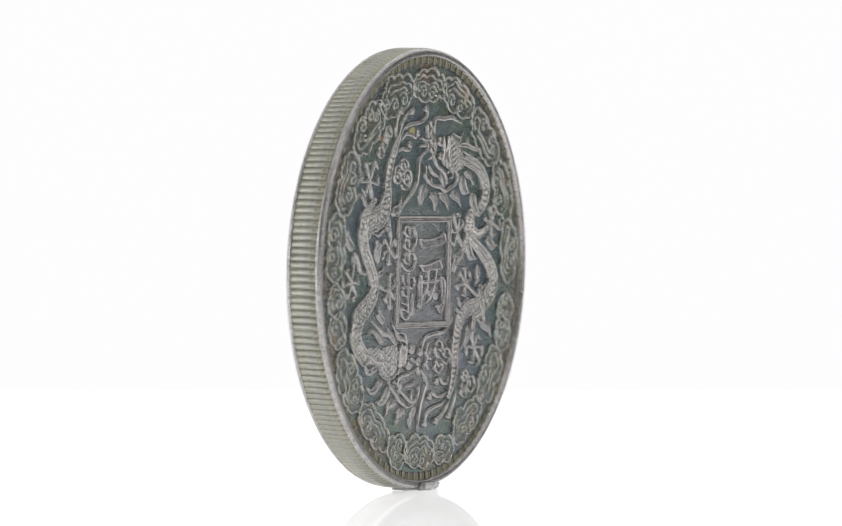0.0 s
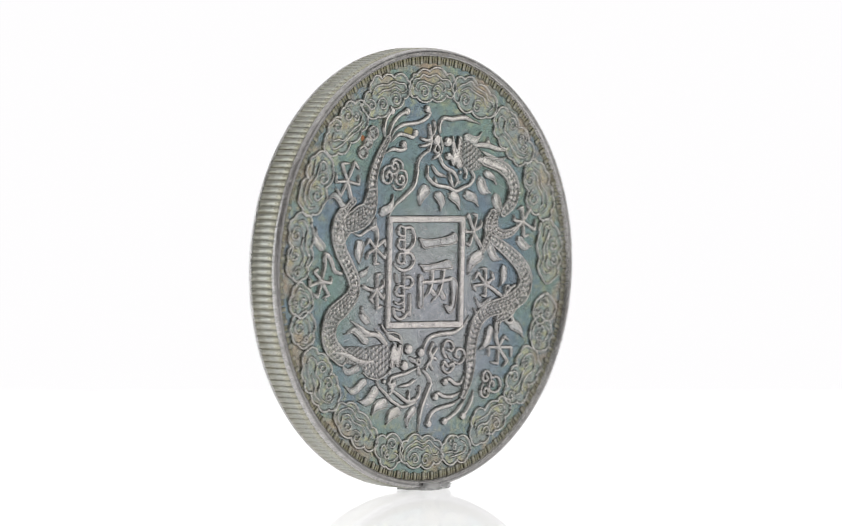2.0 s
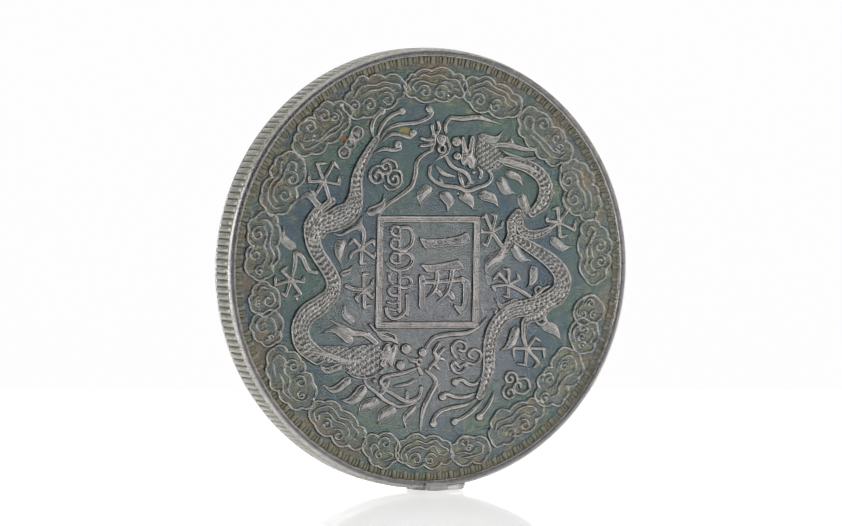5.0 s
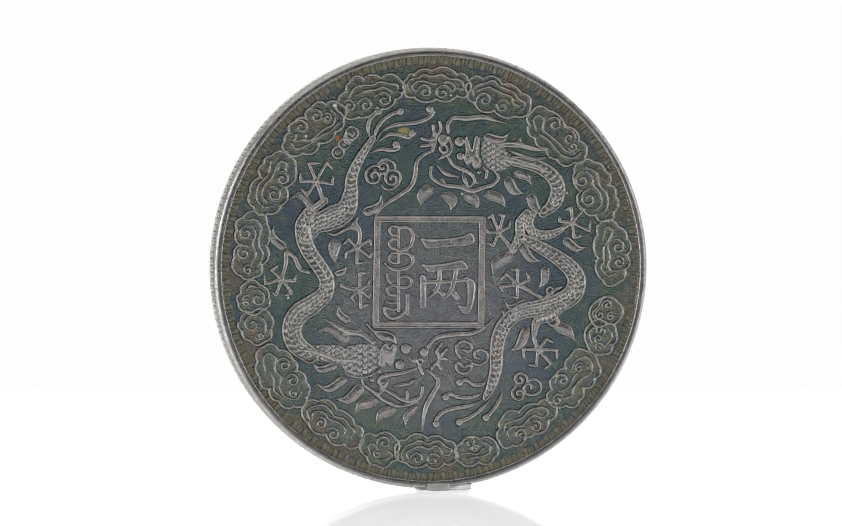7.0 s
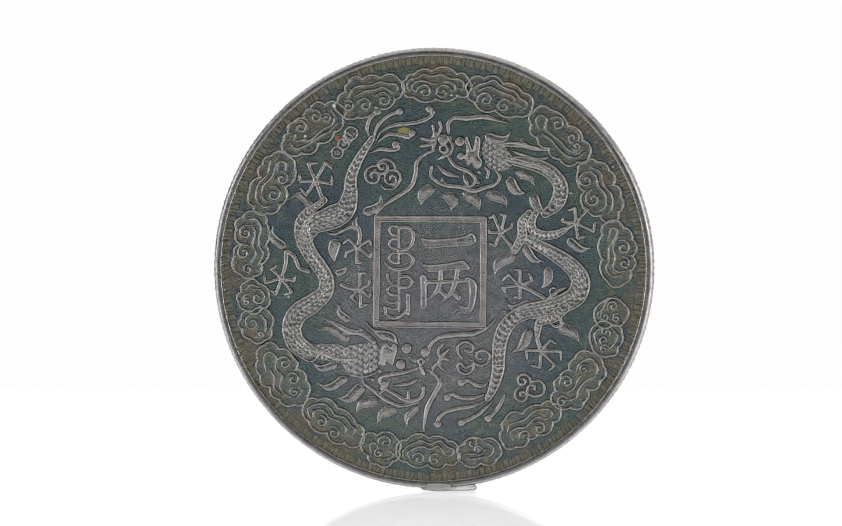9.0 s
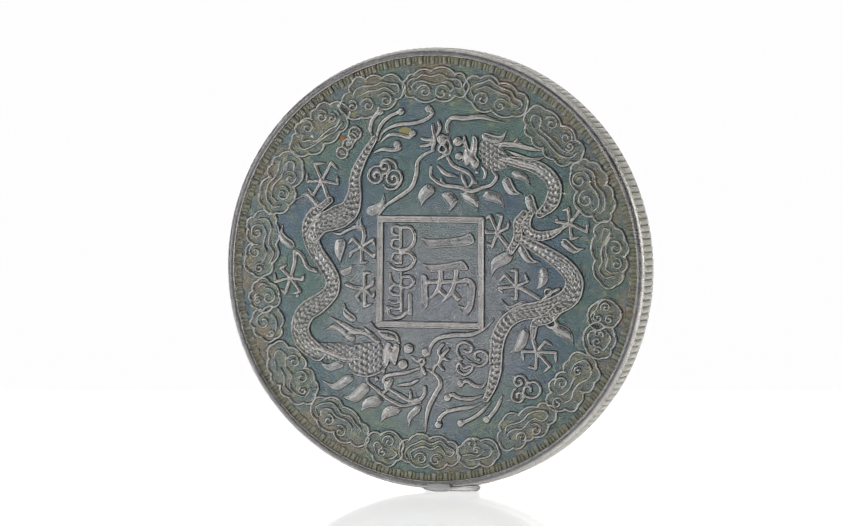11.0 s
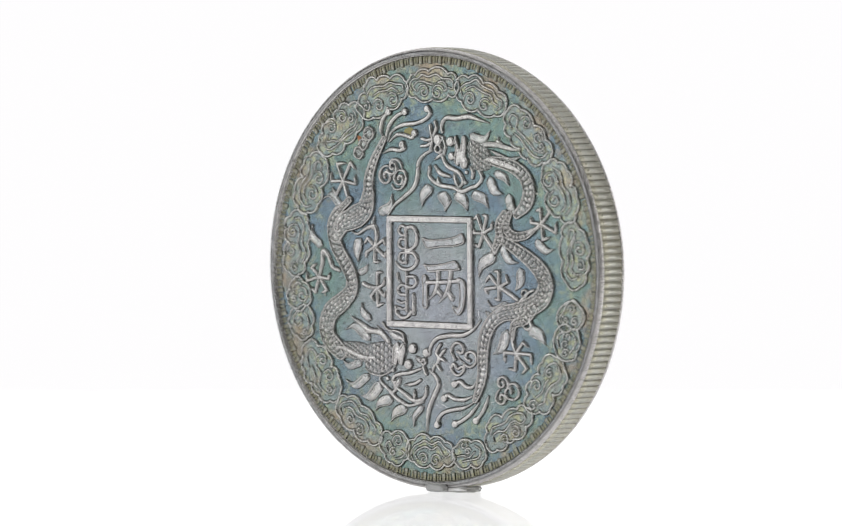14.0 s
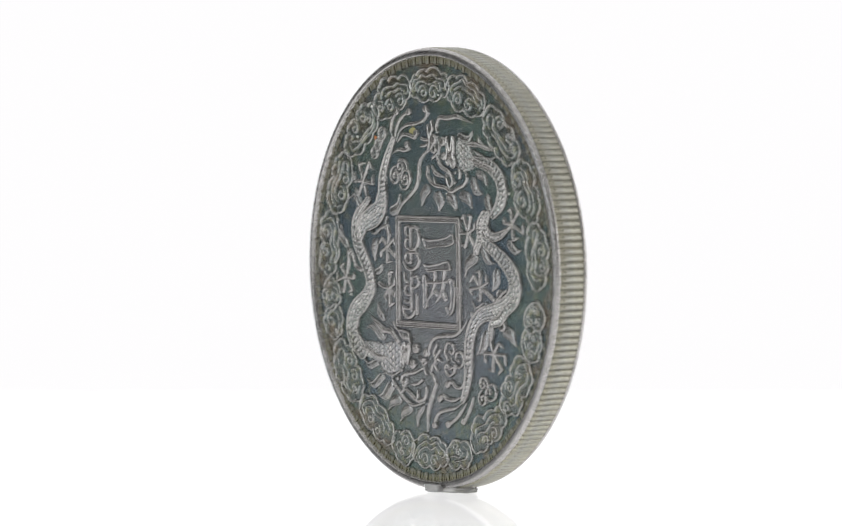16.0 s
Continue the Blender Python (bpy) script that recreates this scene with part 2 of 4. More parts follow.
class Sheet:
    """A sheet of heights over the coin's field, on which one figure is drawn."""

    def __init__(self, x0, y0, x1, y1, step=1.0):
        self.step = step
        self.xs = np.arange(x0 - 785 - 14, x1 - 785 + 14, step)
        self.ys = np.arange(490 - y1 - 14, 490 - y0 + 14, step)
        self.h = np.full((len(self.ys), len(self.xs)), -2.5)

    def window(self, lo, hi):
        i0, i1 = np.searchsorted(self.xs, (lo[0], hi[0]))
        j0, j1 = np.searchsorted(self.ys, (lo[1], hi[1]))
        return slice(j0, j1), slice(i0, i1)

    def nearest(self, line, reach):
        """Distance to the line, place along it (0 to 1), arc length and side, within reach."""
        d = np.full(self.h.shape, 1e3)
        t, s, side = (np.zeros(self.h.shape) for _ in range(3))
        seg = np.hypot(*np.diff(line, axis=0).T)
        run = np.concatenate([[0], np.cumsum(seg)])
        for k in range(len(seg)):
            a, b = line[k], line[k + 1]
            if seg[k] < 1e-6:
                continue
            w = self.window(np.minimum(a, b) - reach, np.maximum(a, b) + reach)
            if w[0].start >= w[0].stop or w[1].start >= w[1].stop:
                continue
            x, y = np.meshgrid(self.xs[w[1]], self.ys[w[0]])
            e = (b - a) / seg[k]
            q = np.clip((x - a[0]) * e[0] + (y - a[1]) * e[1], 0, seg[k])
            dx, dy = x - a[0] - q * e[0], y - a[1] - q * e[1]
            dist = np.hypot(dx, dy)
            near = dist < d[w]
            d[w] = np.where(near, dist, d[w])
            s[w] = np.where(near, run[k] + q, s[w])
            t[w] = np.where(near, (run[k] + q) / run[-1], t[w])
            side[w] = np.where(near, np.sign(e[0] * dy - e[1] * dx), side[w])
        return d, t, s, side

    def stroke(self, pts, w=3.0, h=6.0, ends=(1.0, 1.0), closed=False, flat=0.0, base=0.0):
        """A rounded ridge along a line; ends: its width at both ends; flat: the share of the width that is level."""
        line = pts if isinstance(pts, np.ndarray) else smooth_line(pts, closed)
        w = w * 1.48
        d, t, _, _ = self.nearest(line, w + 4)
        # narrow at the ends, full in the middle
        width = w * np.where(t < 0.5, ends[0] + (1 - ends[0]) * np.minimum(t * 3, 1), ends[1] + (1 - ends[1]) * np.minimum((1 - t) * 3, 1))
        e = d / np.maximum(width, 0.3)
        flat = max(flat, 0.24 if w > 3.2 else 0.15)
        c = np.clip((e - flat) / (1 - flat), 0, None)
        ridge = base + np.where(c < 1, 0.95 * h * (0.35 + 0.65 * width / w) * np.clip(1 - c ** 2, 0, 1) ** 0.62 * (1 - 0.1 * np.clip(e, 0, 1) ** 2), -(d - width) * 2.2 - base)
        self.h = np.maximum(self.h, np.where(d < 900, ridge, -2.5))
        return self

    def fill(self, pts, h=3.0, edge=4.0, dome=0.0):
        """A raised closed shape with a rounded edge."""
        line = pts if isinstance(pts, np.ndarray) else smooth_line(pts, True)
        x, y = np.meshgrid(self.xs, self.ys)
        inside = np.zeros(self.h.shape, bool)
        for (ax, ay), (bx, by) in zip(line, line[1:]):
            if ay != by:
                inside ^= ((ay > y) != (by > y)) & (x < (bx - ax) * (y - ay) / (by - ay) + ax)
        d = self.nearest(line, 40)[0]
        up = np.clip(d / edge, 0, 1)
        body = h * np.sqrt(1 - (1 - up) ** 2) + dome * np.clip(d / 16, 0, 1)
        self.h = np.maximum(self.h, np.where(inside, body, np.maximum(-2.5, -d * 2.0)))
        return self

    def spiral(self, x, y, r, start=0.0, turns=1.6, way=1, w=2.0, h=6.0, base=0.0):
        n = int(14 * turns) + 2
        pts = []
        for k in range(n):
            f = k / (n - 1)
            a = radians(start) + way * f * turns * 2 * math.pi
            rr = r * (1 - 0.8 * f ** 0.85)
            pts.append((x + rr * math.cos(a), y - rr * math.sin(a)))
        return self.stroke(pts, w, h, (0.8, 1.0), base=base)

    def knob(self, x, y, r, h=8.0):
        gx, gy = np.meshgrid(self.xs, self.ys)
        d = np.hypot(gx - (x - 785), gy - (490 - y)) / r
        self.h = np.maximum(self.h, np.where(d < 1, h * np.minimum(0.86 + 0.06 * (1 - d ** 2), 1.25 * np.sqrt(np.clip(1 - d ** 2, 0, 1))), np.maximum(-2.5, (1 - d) * r * 2)))
        return self

    def ring(self, x, y, r, w=2.0, h=5.0):
        return self.stroke([(x + r * math.cos(a * math.pi / 4), y + r * math.sin(a * math.pi / 4)) for a in range(8)], w, h, closed=True)

    def serpent(self, pts, widths, h=2.5, scale=11.0, ridge=6.6):
        """A scaly body: a domed band with overlapping scales between two raised outlines."""
        line = smooth_line(pts)
        d, t, s, side = self.nearest(line, max(widths) + 6)
        half = np.interp(t, np.linspace(0, 1, len(widths)), widths)
        inner = half - 5.0
        off = d * side
        rows = np.where(half < 13.0, 1, 2 * np.round(inner / (scale * 0.62)).clip(1))
        gap = np.where(rows == 1, inner * 2, inner * 2 / rows)
        row = np.where(rows == 1, 0, np.floor(off / gap) + 0.5)
        at = s / scale + np.where(rows == 1, 0, np.abs(row) * 0.5) + 0.08 * np.sin(row * 3.1 + s * 0.05)
        a = at % 1.0 - 0.5
        b = off / gap - row
        # each scale is drawn out along the body and overlaps the next one
        rr = np.hypot(a * 0.9, b * 0.86 + 0.14 * a * np.sign(off))
        tilt = 0.9 + 0.7 * a + 0.18 * np.sin(np.floor(at) * 12.9 + row * 7.7)
        scales = np.where(rr < 0.5, 3.6 * np.sqrt(np.clip(1 - (rr / 0.5) ** 2, 0, 1)) * tilt, 0)
        belly = h * np.sqrt(np.clip(1 - (d / half * 0.8) ** 2, 0, 1)) + scales * np.clip((inner + 1.2 - d) * 0.8, 0, 1)
        lip = ridge * np.clip(1 - ((d - half + 2.4) / 2.9) ** 2, 0, 1) ** 0.6
        body = np.where(d < half + 0.5, np.maximum(belly, lip), np.maximum(-2.5, (half + 0.5 - d) * 2.2))
        self.h = np.maximum(self.h, np.where(d < 900, body, -2.5))
        return self

    def scaly(self, pts, h=4.0, size=13.0):
        """A raised patch covered with round scales."""
        before = self.h.copy()
        self.h[:] = -2.5
        self.fill(pts, h, 5.0, 0.4)
        gx, gy = np.meshgrid(self.xs, self.ys)
        col = np.round(gx / (size * 0.8))
        v = gy / size + col * 0.5 + 0.1 * np.sin(col * 5.3)
        a = v % 1.0 - 0.5
        rr = np.hypot(a * 0.92, (gx / (size * 0.8) - col) * 0.95)
        bump = np.where(rr < 0.5, 3.8 * np.sqrt(np.clip(1 - (rr / 0.5) ** 2, 0, 1)) * (0.9 + 0.2 * np.sin(np.floor(v) * 12.9 + col * 7.7)), 0)
        self.h = np.maximum(before, self.h + np.where(self.h > h * 0.6, bump, 0))
        return self

    def leaf(self, bx, by, tx, ty, w=14.0, bend=0.12, h=5.5):
        """A pointed leaf from base to tip, hollowed, with a raised margin on its outer side."""
        w = w * 1.25
        b, t = np.array((bx, by), float), np.array((tx, ty), float)
        n = np.array((-(t - b)[1], (t - b)[0]))
        ln = np.hypot(*n)
        n = n / ln

        def at(f, o):
            q = b + (t - b) * f + n * (bend * ln * (1.2 * math.sin(f * math.pi) - 0.5 * math.sin(2 * f * math.pi)) + o)
            return float(q[0]), float(q[1])
        left = [at(f, w * 0.5 * math.sin(math.pi * f ** 0.62) ** 0.75) for f in (0.05, 0.25, 0.5, 0.75)]
        right = [at(f, -w * 0.5 * math.sin(math.pi * f ** 0.62) ** 0.75) for f in (0.75, 0.5, 0.25, 0.05)]
        self.fill(left + [(tx, ty)] + right, h - 1.4, min(w * 0.3, 4.2), 1.6)
        return self.stroke((right if bend > 0 else left[::-1])[::-1] + [(tx, ty)], 1.5, h + 0.6, (0.5, 0.8))

    def mesh(self, name, mat):
        h = self.h
        keep = np.maximum.reduce([h[:-1, :-1], h[1:, :-1], h[:-1, 1:], h[1:, 1:]]) > 0
        j, i = np.nonzero(keep)
        n = h.shape[1]
        quads = np.stack([j * n + i, j * n + i + 1, (j + 1) * n + i + 1, (j + 1) * n + i], 1)
        used, flat = np.unique(quads, return_inverse=True)
        x, y = np.meshgrid(self.xs, self.ys)
        co = np.stack([x.ravel()[used], y.ravel()[used], h.ravel()[used] * RISE], 1) * U
        me = bpy.data.meshes.new(name)
        me.vertices.add(len(co))
        me.vertices.foreach_set("co", co.astype(np.float32).ravel())
        me.loops.add(quads.size)
        me.loops.foreach_set("vertex_index", flat.astype(np.int32).ravel())
        me.polygons.add(len(quads))
        me.polygons.foreach_set("loop_start", np.arange(0, quads.size, 4, dtype=np.int32))
        me.polygons.foreach_set("use_smooth", np.ones(len(quads), bool))
        me.materials.append(mat)
        me.update()
        me.validate()
        return me


def soften(sheet, times=1):
    """Rounds the figure a little, as struck and worn metal is."""
    for _ in range(times):
        p = np.pad(sheet.h, 1, mode="edge")
        sheet.h = (4 * p[1:-1, 1:-1] + p[:-2, 1:-1] + p[2:, 1:-1] + p[1:-1, :-2] + p[1:-1, 2:]) / 8
    return sheet


def figure(name, box, draw, parent=None, mat=None, label="", step=0.85):
    sheet = Sheet(*box, step)
    draw(sheet)
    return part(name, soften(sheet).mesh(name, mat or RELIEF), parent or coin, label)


# ---------------------------------------------------------------- the plaque and its writing
def plaque():
    def frame_lines(s):
        edge = [(697.5, 403.5), (905, 405), (903, 611), (694.5, 608.5)]
        for a, b in zip(edge, edge[1:] + edge[:1]):
            s.stroke([a, b], 1.4, 6.4)
        edge = [(706, 412), (896, 413), (894, 602.5), (703, 600.5)]
        for a, b in zip(edge, edge[1:] + edge[:1]):
            s.stroke([a, b], 1.3, 6.2)
        edge = [(701.7, 407.7), (900.5, 409), (898.5, 606.7), (698.7, 604.5)]
        for a, b in zip(edge, edge[1:] + edge[:1]):
            s.stroke([a, b], 4.8, 5.8, flat=0.8)
    return figure("plaque_frame", (690, 398, 910, 616), frame_lines, label="square raised double-line frame")


def characters(frame_ob):
    def rimmed(s, pts):
        s.fill(pts, 3.4, 3.0, 0.3)
        s.stroke(pts, 1.5, 5.9, closed=True)
    figure("character", (780, 430, 890, 466),
           lambda s: rimmed(s, [(784, 444), (797, 447), (830, 446), (864, 441), (879, 435), (885, 450), (866, 457), (830, 459), (797, 462), (790, 455)]),
           frame_ob, label="raised Chinese numeral one, 一")

    def tael(s):
        rimmed(s, [(787, 493), (800, 495), (830, 492), (855, 487), (864, 487), (873, 500), (860, 502), (828, 503), (800, 506), (794, 501)])
        rimmed(s, [(783, 516), (788, 513), (793, 520), (793, 545), (793, 570), (787, 574), (783, 568), (784, 545)])
        s.stroke([(792, 526), (830, 525), (872, 522)], 3.4, 5.5)
        rimmed(s, [(868, 518), (880, 521), (887, 532), (885, 555), (880, 575), (869, 585), (860, 578), (856, 570), (868, 573), (873, 565), (874, 540), (872, 528)])
        s.stroke([(820, 506), (819, 525), (812, 543), (797, 557)], 3.8, 5.6, (1.0, 0.4))
        s.stroke([(816, 539), (826, 548)], 4.2, 5.6, (0.6, 1.0))
        s.stroke([(851, 505), (847, 527), (838, 547), (821, 563)], 3.8, 5.6, (1.0, 0.4))
        s.stroke([(842, 541), (853, 555)], 4.6, 5.6, (0.6, 1.0))
    figure("character", (780, 484, 892, 590), tael, frame_ob, label="raised Chinese character for tael, 两")

    def word_a(s):
        s.stroke([(742, 424), (742, 466)], 2.6, 5.5)
        s.stroke([(742, 424), (730, 421), (724, 430), (731, 438), (742, 438)], 2.5, 5.5)
        s.stroke([(742, 446), (728, 446), (724, 456), (731, 463), (742, 463)], 2.5, 5.5)
        s.stroke([(745, 424), (760, 424), (769, 437), (766, 455), (753, 465), (742, 466)], 3.2, 5.8)
        s.stroke([(742, 466), (742, 490)], 2.6, 5.5)
        s.stroke([(742, 471), (729, 472), (724, 482), (732, 490), (742, 488)], 2.5, 5.5)
        s.stroke([(744, 471), (760, 472), (769, 484), (760, 498), (742, 503), (726, 499), (715, 489)], 3.2, 5.8, (1.0, 0.6))
    figure("script_word", (710, 415, 775, 508), word_a, frame_ob)

    def word_b(s):
        s.stroke([(742, 507), (742, 580)], 2.6, 5.5)
        s.stroke([(720, 511), (722, 522), (728, 528)], 2.6, 5.5, (1.0, 0.7))
        s.stroke([(742, 533), (728, 532), (720, 540), (726, 549), (742, 550)], 2.8, 5.5)
        s.stroke([(744, 516), (760, 516), (767, 525), (758, 535), (744, 535)], 2.8, 5.5)
        s.stroke([(719, 562), (730, 565), (742, 561)], 2.4, 5.2)
        s.stroke([(722, 574), (732, 577), (742, 574)], 2.2, 5.0)
        s.stroke([(715, 573), (718, 586), (730, 593), (744, 590), (753, 581)], 3.0, 5.8)
        s.stroke([(759, 550), (759, 585)], 3.4, 5.5)
    figure("script_word", (710, 502, 775, 598), word_b, frame_ob)


# ---------------------------------------------------------------- the ring of clouds
def lobed(notches, swell=0.31):
    """A closed outline of round lobes that swell between each two notches."""
    p = np.array([(x - 785.0, 490.0 - y) for x, y in notches])
    q = np.roll(p, -1, axis=0)
    way = 1 if (p[:, 0] * q[:, 1] - q[:, 0] * p[:, 1]).sum() > 0 else -1
    out = []
    for k, (a, b) in enumerate(zip(p, q)):
        side = np.array([(b - a)[1], -(b - a)[0]]) * way
        depth = swell * (0.92 + 0.16 * math.sin(k * 2.3)) * min(1.0, 22 / np.hypot(*(b - a)) + 0.25)
        for f in np.arange(14) / 14:
            out.append(a + (b - a) * f + side * depth * math.sin(math.pi * f) ** 0.7)
    return np.vstack([out, out[:1]])


def cloud(notches, waves, coils):
    """A curling cloud: lobed outline, waves that run inside it, and coils (x, y, radius, start, way)."""
    edge = lobed(notches)
    (x0, y0), (x1, y1) = edge.min(0), edge.max(0)
    box = (x0 + 783, 488 - y1, x1 + 787, 492 - y0)

    def draw(s):
        s.fill(edge, 0.9, 3.0)
        for pts in waves:
            s.stroke(pts, 1.95, 4.4, (0.8, 0.8))
        gx, gy = np.meshgrid(s.xs, s.ys)
        for x, y, r, start, way in coils:
            s.h = np.where(np.hypot(gx - x + 785, gy + y - 490) < r + 1.0, np.minimum(s.h, 1.0), s.h)
            s.spiral(x, y, r, start, 1.22, way, 1.85, 4.4)
        s.stroke(edge, 2.15, 4.8)
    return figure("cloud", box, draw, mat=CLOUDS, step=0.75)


def clouds():
    cloud([(752, 168), (757, 147), (770, 140), (804, 133), (851, 139), (872, 149), (873, 172), (852, 177), (812, 184), (770, 180)],
          [[(762, 168), (757, 158), (764, 148), (777, 146), (787, 139), (803, 143), (822, 139), (838, 147), (855, 148), (864, 156), (861, 166), (852, 164)],
           [(773, 170), (766, 163), (772, 154), (786, 151), (800, 155), (818, 158), (834, 152), (846, 158), (846, 168), (838, 170)]],
          [(791, 171, 15, 170, -1), (824, 173, 17, 10, 1)])
    cloud([(873, 153), (901, 147), (937, 157), (973, 174), (991, 199), (962, 216), (922, 205), (884, 190), (872, 172)],
          [[(885, 178), (881, 166), (892, 158), (905, 155), (920, 150), (932, 160), (945, 166), (960, 172), (968, 184), (980, 190), (980, 200), (970, 206)],
           [(893, 168), (912, 162), (925, 168), (940, 175), (955, 180), (960, 192), (970, 198)]],
          [(904, 186, 16, 190, -1), (938, 198, 15, 30, 1)])
    cloud([(990, 232), (994, 208), (1026, 206), (1057, 236), (1084, 262), (1097, 290), (1075, 302), (1042, 296), (1022, 276), (1000, 256)],
          [[(1003, 240), (997, 225), (1005, 215), (1018, 222), (1015, 240), (1028, 252), (1045, 266), (1058, 280), (1078, 285), (1082, 275)],
           [(1010, 250), (1027, 262), (1040, 278), (1056, 291), (1075, 294), (1088, 284)]],
          [(1038, 231, 15, 150, -1), (1066, 257, 14, 60, -1), (1073, 273, 9, 200, 1)])
    cloud([(1076, 320), (1090, 303), (1112, 303), (1134, 318), (1140, 345), (1155, 365), (1152, 395), (1135, 412), (1117, 400), (1094, 390), (1088, 356)],
          [[(1100, 312), (1118, 322), (1124, 345), (1138, 362), (1140, 385), (1130, 397)],
           [(1100, 320), (1110, 330), (1113, 345), (1126, 362), (1128, 382), (1118, 392)]],
          [(1091, 336, 16, 80, 1), (1104, 371, 17, 100, 1)])
    cloud([(1122, 437), (1130, 415), (1160, 424), (1177, 446), (1176, 476), (1174, 503), (1160, 528), (1130, 522), (1122, 482)],
          [[(1133, 445), (1138, 425), (1150, 430), (1143, 445), (1133, 465), (1134, 485), (1128, 500), (1140, 515), (1155, 512)],
           [(1150, 440), (1141, 460), (1145, 480), (1141, 497), (1150, 506), (1163, 505)]],
          [(1160, 461, 15, 120, -1), (1162, 490, 12, 100, -1)])
    cloud([(1122, 562), (1160, 565), (1162, 598), (1140, 604), (1110, 600)],
          [[(1116, 596), (1112, 584), (1122, 574), (1130, 560), (1145, 552), (1156, 560)]],
          [(1141, 570, 11, 200, -1), (1126, 589, 10, 120, 1), (1147, 592, 9, 60, 1)])
    cloud([(1108, 605), (1140, 606), (1157, 620), (1150, 645), (1135, 662), (1102, 644)],
          [[(1110, 640), (1106, 622), (1116, 612), (1124, 620)], [(1140, 612), (1150, 626), (1142, 642), (1130, 652)]],
          [(1130, 619, 11, 120, 1), (1124, 633, 10, 300, -1), (1124, 650, 9, 30, 1)])
    cloud([(1062, 690), (1070, 668), (1100, 657), (1122, 680), (1118, 708), (1093, 725), (1088, 748), (1062, 758), (1028, 750), (1036, 728), (1043, 702)],
          [[(1072, 692), (1080, 676), (1100, 668), (1112, 684), (1108, 700), (1090, 710), (1078, 724), (1073, 740), (1055, 746), (1046, 736)],
           [(1095, 690), (1078, 704), (1069, 722), (1054, 732)]],
          [(1055, 711, 14, 200, -1), (1046, 748, 12, 30, 1), (1087, 688, 10, 60, 1)])
    cloud([(937, 800), (940, 782), (972, 772), (1008, 756), (1030, 752), (1044, 768), (1029, 786), (1000, 810), (985, 816), (960, 832), (934, 824)],
          [[(944, 806), (948, 792), (966, 786), (980, 780), (990, 769), (1005, 763), (1022, 763), (1028, 772), (1018, 781), (1006, 778)],
           [(953, 818), (950, 806), (962, 798), (978, 796), (993, 781), (1004, 776)]],
          [(978, 812, 12, 200, -1), (1004, 798, 13, 130, -1)])
    cloud([(860, 830), (897, 820), (931, 835), (925, 855), (895, 862), (860, 862), (853, 848)],
          [[(862, 848), (878, 846), (892, 848), (904, 838)], [(905, 826), (918, 834), (914, 848), (896, 853), (875, 857)]],
          [(878, 826, 14, 200, -1), (888, 838, 8, 20, 1)])
    cloud([(737, 840), (757, 821), (797, 818), (833, 823), (851, 842), (849, 862), (830, 864), (795, 866), (757, 862)],
          [[(752, 858), (748, 845), (757, 833), (770, 827), (783, 822), (800, 828), (818, 822), (832, 833), (845, 840), (838, 850), (826, 848)],
           [(762, 856), (758, 845), (770, 837), (785, 833), (800, 838), (815, 832), (826, 845)]],
          [(779, 856, 13, 170, -1), (808, 858, 14, 10, 1)])
    cloud([(676, 815), (700, 813), (737, 818), (741, 842), (730, 860), (700, 866), (683, 850)],
          [[(690, 846), (686, 832), (694, 826), (702, 834)], [(724, 842), (732, 848), (722, 856), (708, 858)]],
          [(716, 825, 14, 190, -1), (703, 846, 10, 60, 1)])
    cloud([(565, 754), (590, 747), (625, 762), (660, 792), (674, 812), (665, 832), (640, 826), (606, 808), (572, 786)],
          [[(575, 780), (570, 765), (580, 757), (600, 754), (612, 762), (622, 775), (640, 780), (650, 793), (660, 803), (654, 814)],
           [(580, 778), (583, 767), (600, 767), (612, 780), (632, 788), (642, 800), (640, 810)]],
          [(596, 787, 12, 100, -1), (619, 808, 13, 120, -1)])
    cloud([(478, 672), (488, 645), (516, 652), (543, 668), (547, 690), (567, 710), (570, 738), (545, 755), (517, 745), (500, 722), (482, 700)],
          [[(492, 694), (488, 668), (498, 657), (512, 668), (510, 688), (522, 702), (518, 722), (530, 738), (550, 742), (560, 728)],
           [(500, 690), (508, 708), (508, 725), (522, 738)]],
          [(527, 678, 14, 150, -1), (543, 708, 14, 150, -1), (545, 732, 9, 100, 1)])
    cloud([(447, 545), (455, 527), (480, 530), (498, 553), (485, 575), (455, 578), (441, 562)],
          [[(452, 570), (450, 554), (458, 548)], [(456, 540), (464, 531), (476, 535)]],
          [(477, 556, 17, 110, -1), (456, 563, 8, 60, 1)])
    cloud([(445, 596), (466, 581), (500, 585), (501, 612), (490, 634), (463, 632), (447, 614)],
          [[(470, 630), (484, 626), (493, 612), (490, 596), (482, 588)]],
          [(467, 603, 18, 60, 1), (482, 624, 8, 200, 1)])
    cloud([(450, 405), (480, 398), (493, 416), (492, 457), (484, 492), (470, 515), (446, 512), (434, 478), (446, 455), (438, 428)],
          [[(458, 410), (474, 409), (484, 424), (480, 440), (480, 458), (488, 474), (478, 494)],
           [(466, 420), (473, 436), (468, 455), (474, 475), (464, 492)]],
          [(455, 434, 15, 60, 1), (451, 471, 15, 60, 1), (459, 502, 11, 40, 1)])
